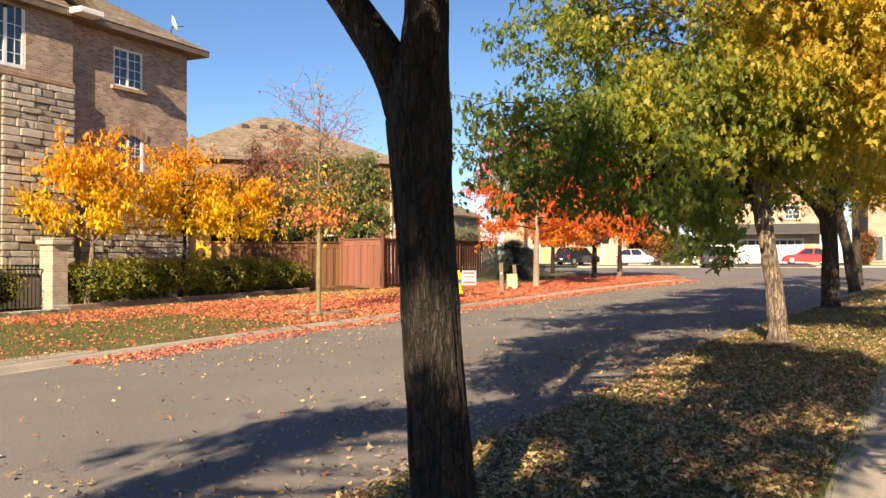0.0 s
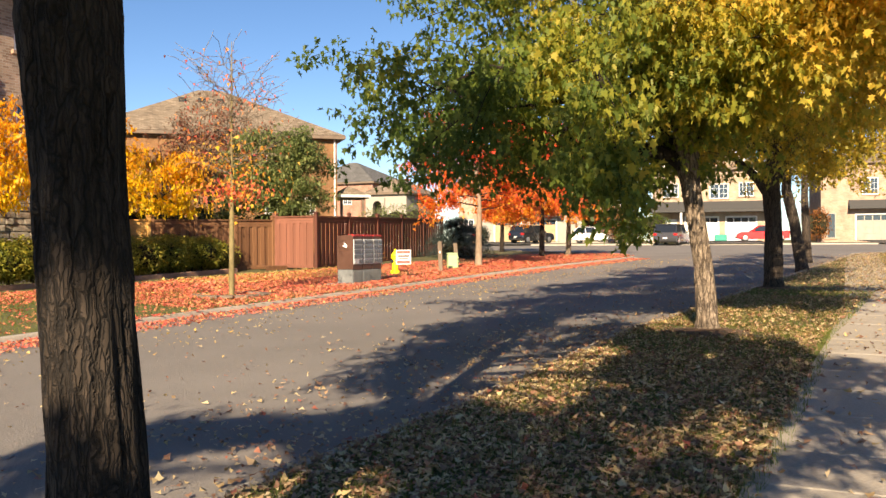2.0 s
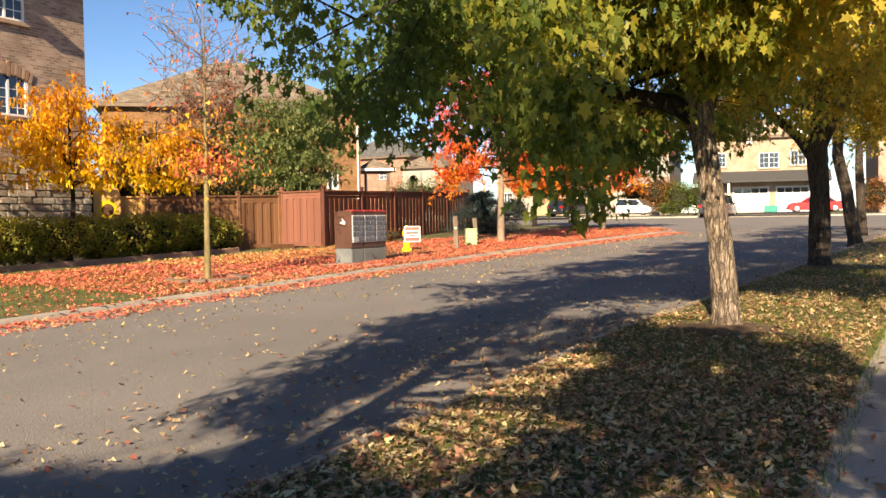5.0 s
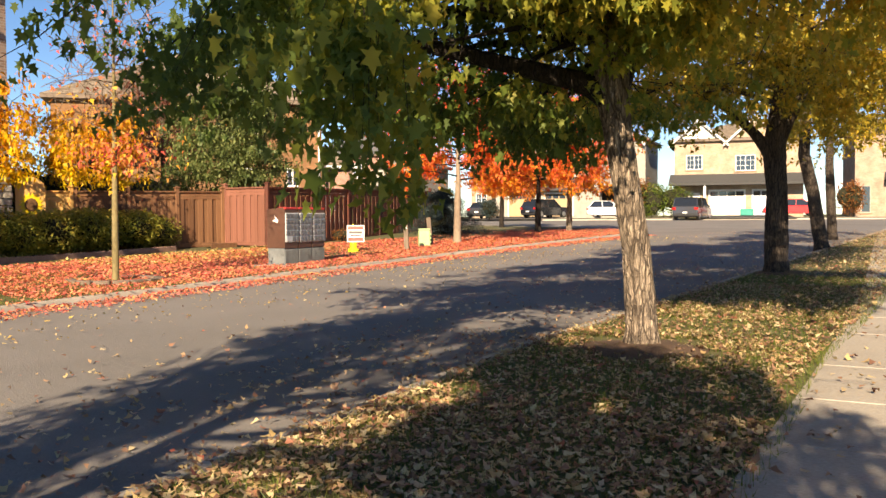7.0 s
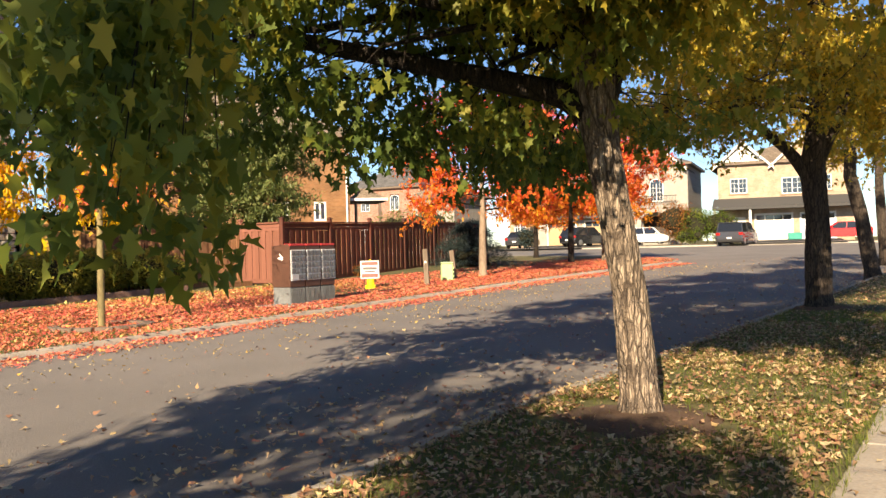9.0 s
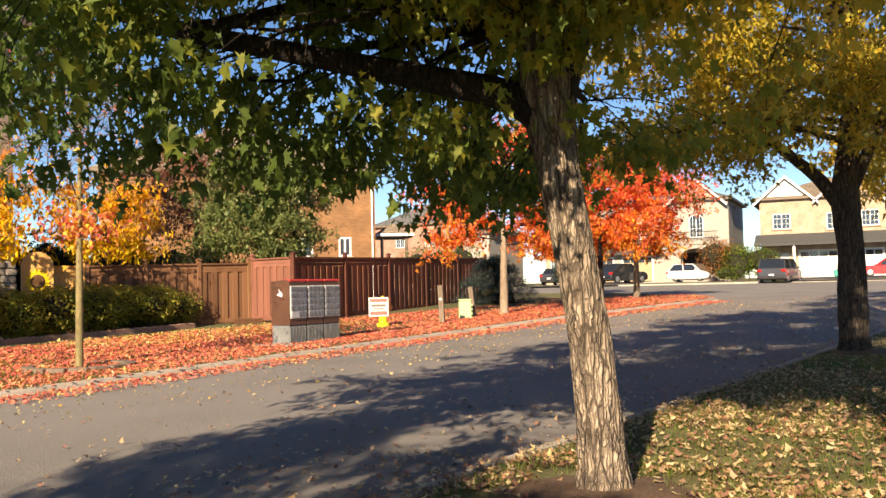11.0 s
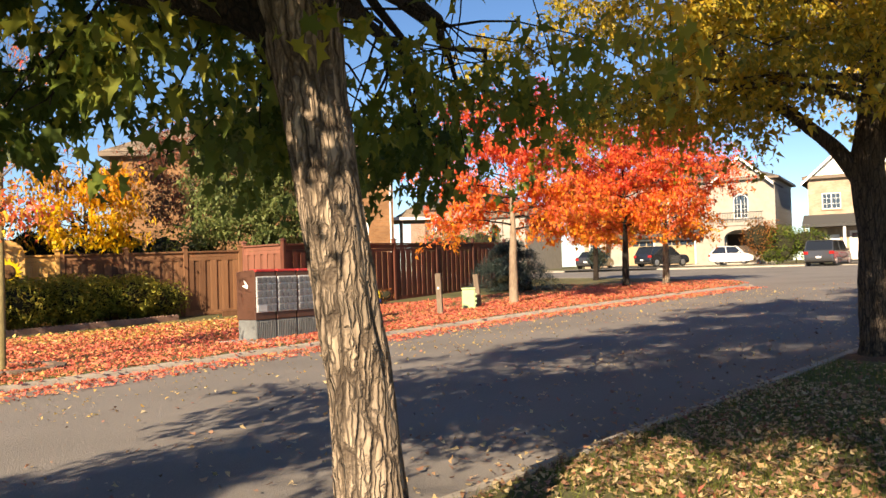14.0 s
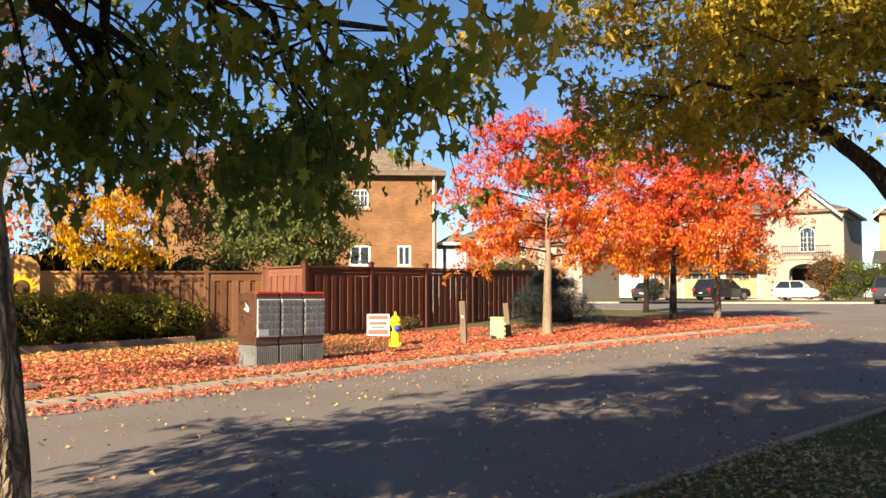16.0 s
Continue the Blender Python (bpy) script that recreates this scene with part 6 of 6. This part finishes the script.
car("suv_car", -16.9, 87.5, 60, "black sport utility car on the driveway", 4.6, 1.9, 1.68, paint("black_car_paint", (0.015, 0.016, 0.02)), 0.98, 1.05, 1.0, (1.1, 0.35, -1.75, -2.2), 0.36, 0.12)
car("sedan_car", -22.2, 86.0, 88, "dark parked sedan behind the maples", 4.6, 1.8, 1.45, paint("charcoal_car_paint", (0.03, 0.03, 0.035)), 0.85, 1.0, 0.92, (1.05, 0.3, -0.95, -1.7), 0.33, 0.12)

# ---- fallen leaves and grass ----
LITTER = leaf_material("pale_leaf_litter", [(0.17, 0.085, 0.06), (0.33, 0.18, 0.115), (0.5, 0.36, 0.17), (0.62, 0.5, 0.3), (0.34, 0.1, 0.07)], spread=1.0, clump=0.35, translucent=0.15)
RED_LITTER = leaf_material("red_leaf_litter", [(0.74, 0.45, 0.15), (0.84, 0.31, 0.16), (0.82, 0.23, 0.16), (0.66, 0.11, 0.09), (0.38, 0.11, 0.07)], spread=0.85, clump=0.6, translucent=0.15)
GOLD_LITTER = leaf_material("golden_leaf_litter", [(0.5, 0.3, 0.08), (0.66, 0.45, 0.12), (0.62, 0.5, 0.26)], spread=1.0, clump=0.3, translucent=0.15)


def along(line, rng, n, y0, y1, d0, d1, power=1.0):
    """Random places beside a line: between offsets d0 and d1, for the stretch y0..y1."""
    q = [p for p in line if y0 <= p.y <= y1]
    a = np.array([(p.x, p.y) for p in q])
    t = rng.uniform(0, 1, n) ** power * (len(a) - 1.001)
    i = t.astype(int)
    f = (t - i)[:, None]
    p = a[i] * (1 - f) + a[i + 1] * f
    tg = a[i + 1] - a[i]
    tg /= np.linalg.norm(tg, axis=1)[:, None]
    d = rng.uniform(d0, d1, n) if np.isscalar(d0) else d0
    return p + np.stack([tg[:, 1], -tg[:, 0]], 1) * d[:, None]


def off_mounds(xy, rng):
    """Leaves the bare soil round the two verge trees mostly free."""
    near = np.min([np.hypot(xy[:, 0] - a, xy[:, 1] - b) + 0.15 * np.sin(5 * np.arctan2(xy[:, 1] - b, xy[:, 0] - a)) for a, b in ((0.19, 14.5), (1.57, 23.8))], axis=0)
    return xy[(near > 0.66) | (rng.uniform(0, 1, len(xy)) < 0.12)]


def litter(name, label, xy, mat, size, seed, height, shape=LOBED, curl=0.35, category="leaves"):
    rng = np.random.default_rng(seed)
    xy = off_mounds(xy, rng)
    n = len(xy)
    z = np.array([ground_z(a, b) + height(a, b) for a, b in xy]) + rng.uniform(0.006, 0.03, n)
    m = turns(rng, n, 0.0, 1.0)
    tilt = rng.normal(0, curl, n)
    c, s = np.cos(tilt), np.sin(tilt)
    o, e = np.zeros(n), np.ones(n)
    m = m @ np.stack([c, o, -s, o, e, o, s, o, c], 1).reshape(n, 3, 3)
    ob = new(name, scatter_mesh(name, np.column_stack([xy, z]), m, rng.uniform(0.6, 1.3, n) * size, shape, mat))
    return tagged(ob, label, category, kind="stuff")


rg = np.random.default_rng(7)
verge_h = lambda a, b: 0.1
west_h = lambda a, b: lawn_rise(a, b)
zero_h = lambda a, b: 0.0
CURLED = [(0, 0, 0), (0.2, 0.4, 0.12), (0.5, 0.22, 0.05), (1.0, 0, 0.12), (0.5, -0.22, 0.05), (0.2, -0.42, 0.14)]
litter("verge_leaves", "dry tan leaves littering the verge", np.concatenate([along(RIGHT, rg, 19000, 4, 12.5, 0.1, 2.6), along(RIGHT, rg, 11000, 12, 22, 0.1, 2.6), along(RIGHT, rg, 11000, 20, 53, 0.1, 3.2), along(RIGHT, rg, 2500, -6, 6, 0.1, 2.4)]), LITTER, 0.06, 201, verge_h, CURLED)
litter("lawn_leaves", "golden leaves on the grass beyond the sidewalk", along(walk_line, rg, 8000, 8, 52, 1.3, 7.0), GOLD_LITTER, 0.08, 202, verge_h, CURLED)
litter("sidewalk_leaves", "scattered dry leaves on the sidewalk", along(walk_line, rg, 900, 3, 52, 0.0, 1.3), LITTER, 0.07, 203, verge_h, CURLED)
litter("street_leaves", "scattered pale leaves on the asphalt", np.concatenate([along(RIGHT, rg, 2600, 4, 52, -3.6 * rg.uniform(0, 1, 2600) ** 2 - 0.1, 0), along(RIGHT, rg, 1500, 2, 50, -7.0, -0.2), along(RIGHT, rg, 1500, 2, 16, -1.9 * rg.uniform(0, 1, 1500) ** 1.3 - 0.1, 0)]), LITTER, 0.062, 204, zero_h, CURLED)
red_d = -0.3 - 6.2 * rg.uniform(0, 1, 60000) ** 0.9


def thinned(xy):
    """Bare grass shows round the hydrant and the sign."""
    r = np.random.default_rng(77).uniform(0, 1, len(xy))
    bare = np.exp(-(((xy[:, 0] + 10.9) / 1.3) ** 2 + ((xy[:, 1] - 30.6) / 2.6) ** 2))
    return xy[r > 0.85 * bare]


litter("red_leaves", "carpet of red and orange maple leaves on the lawn", np.concatenate([thinned(along(LEFT, rg, 60000, 17.5, 47, red_d, 0)), along(LEFT, rg, 2500, 14, 19, -4.0 - 2.6 * rg.uniform(0, 1, 2500), 0),
       along(LEFT, rg, 3500, 44, 53, -7.0 * rg.uniform(0, 1, 3500), 0), along(LEFT, rg, 2200, 9, 18, -0.2 - 6.5 * rg.uniform(0, 1, 2200), 0)]), RED_LITTER, 0.078, 205, west_h, CURLED)
litter("gutter_leaves", "red leaves gathered in the gutter", along(LEFT, rg, 7000, 10.5, 47, 0.02 + 0.95 * rg.uniform(0, 1, 7000) ** 2.0, 0), RED_LITTER, 0.08, 206, zero_h, CURLED)
litter("kerb_leaves", "red leaves lying over the kerb", along(LEFT, rg, 700, 15, 47, -0.2, 0.0), RED_LITTER, 0.08, 207, verge_h, CURLED)

litter("yellow_leaves", "yellow leaves lying below the cedar fence", along(LEFT, rg, 2600, 23, 33, -4.3 - 2.6 * rg.uniform(0, 1, 2600), 0), GOLD_LITTER, 0.085, 208, lambda a, b: lawn_rise(a, b) + 0.012, CURLED)
litter("street_flecks", "pale yellow leaves scattered along the west half of the street", along(LEFT, rg, 1500, 10, 46, 0.3 + 3.2 * rg.uniform(0, 1, 1500) ** 1.6, 0), GOLD_LITTER, 0.06, 209, zero_h, CURLED)


def grass(name, label, xy, height, seed, mat=None, tall=0.07):
    rng = np.random.default_rng(seed)
    xy = off_mounds(xy, rng)
    n = len(xy)
    z = np.array([ground_z(a, b) + height(a, b) for a, b in xy]) - 0.004
    m = turns(rng, n, -1.1, 0.0)
    return tagged(new(name, scatter_mesh(name, np.column_stack([xy, z]), m, rng.uniform(0.5, 1.4, n) * tall, BLADE, mat or GRASS)), label, "grass", kind="stuff")


grass("verge_grass", "short worn grass of the verge", np.concatenate([along(RIGHT, rg, 60000, 4, 24, 0.2, 2.7), along(RIGHT, rg, 14000, 24, 50, 0.2, 3.2)]), verge_h, 301)
grass("west_grass", "green mown grass showing between leaves", np.concatenate([along(LEFT, rg, 52000, 8, 22, -7.0, -0.2), along(LEFT, rg, 16000, 22, 48, -6.0, -0.2)]), west_h, 302, tall=0.075)

apron_line = [p for p in LEFT if 3 < p.y < 12.4]
apron = strip(offset(apron_line, -0.85), offset(apron_line, -0.13), 0.118)
tagged(part("apron", apron, CONCRETE), "narrow concrete strip behind the kerb", "pavement", kind="structure")
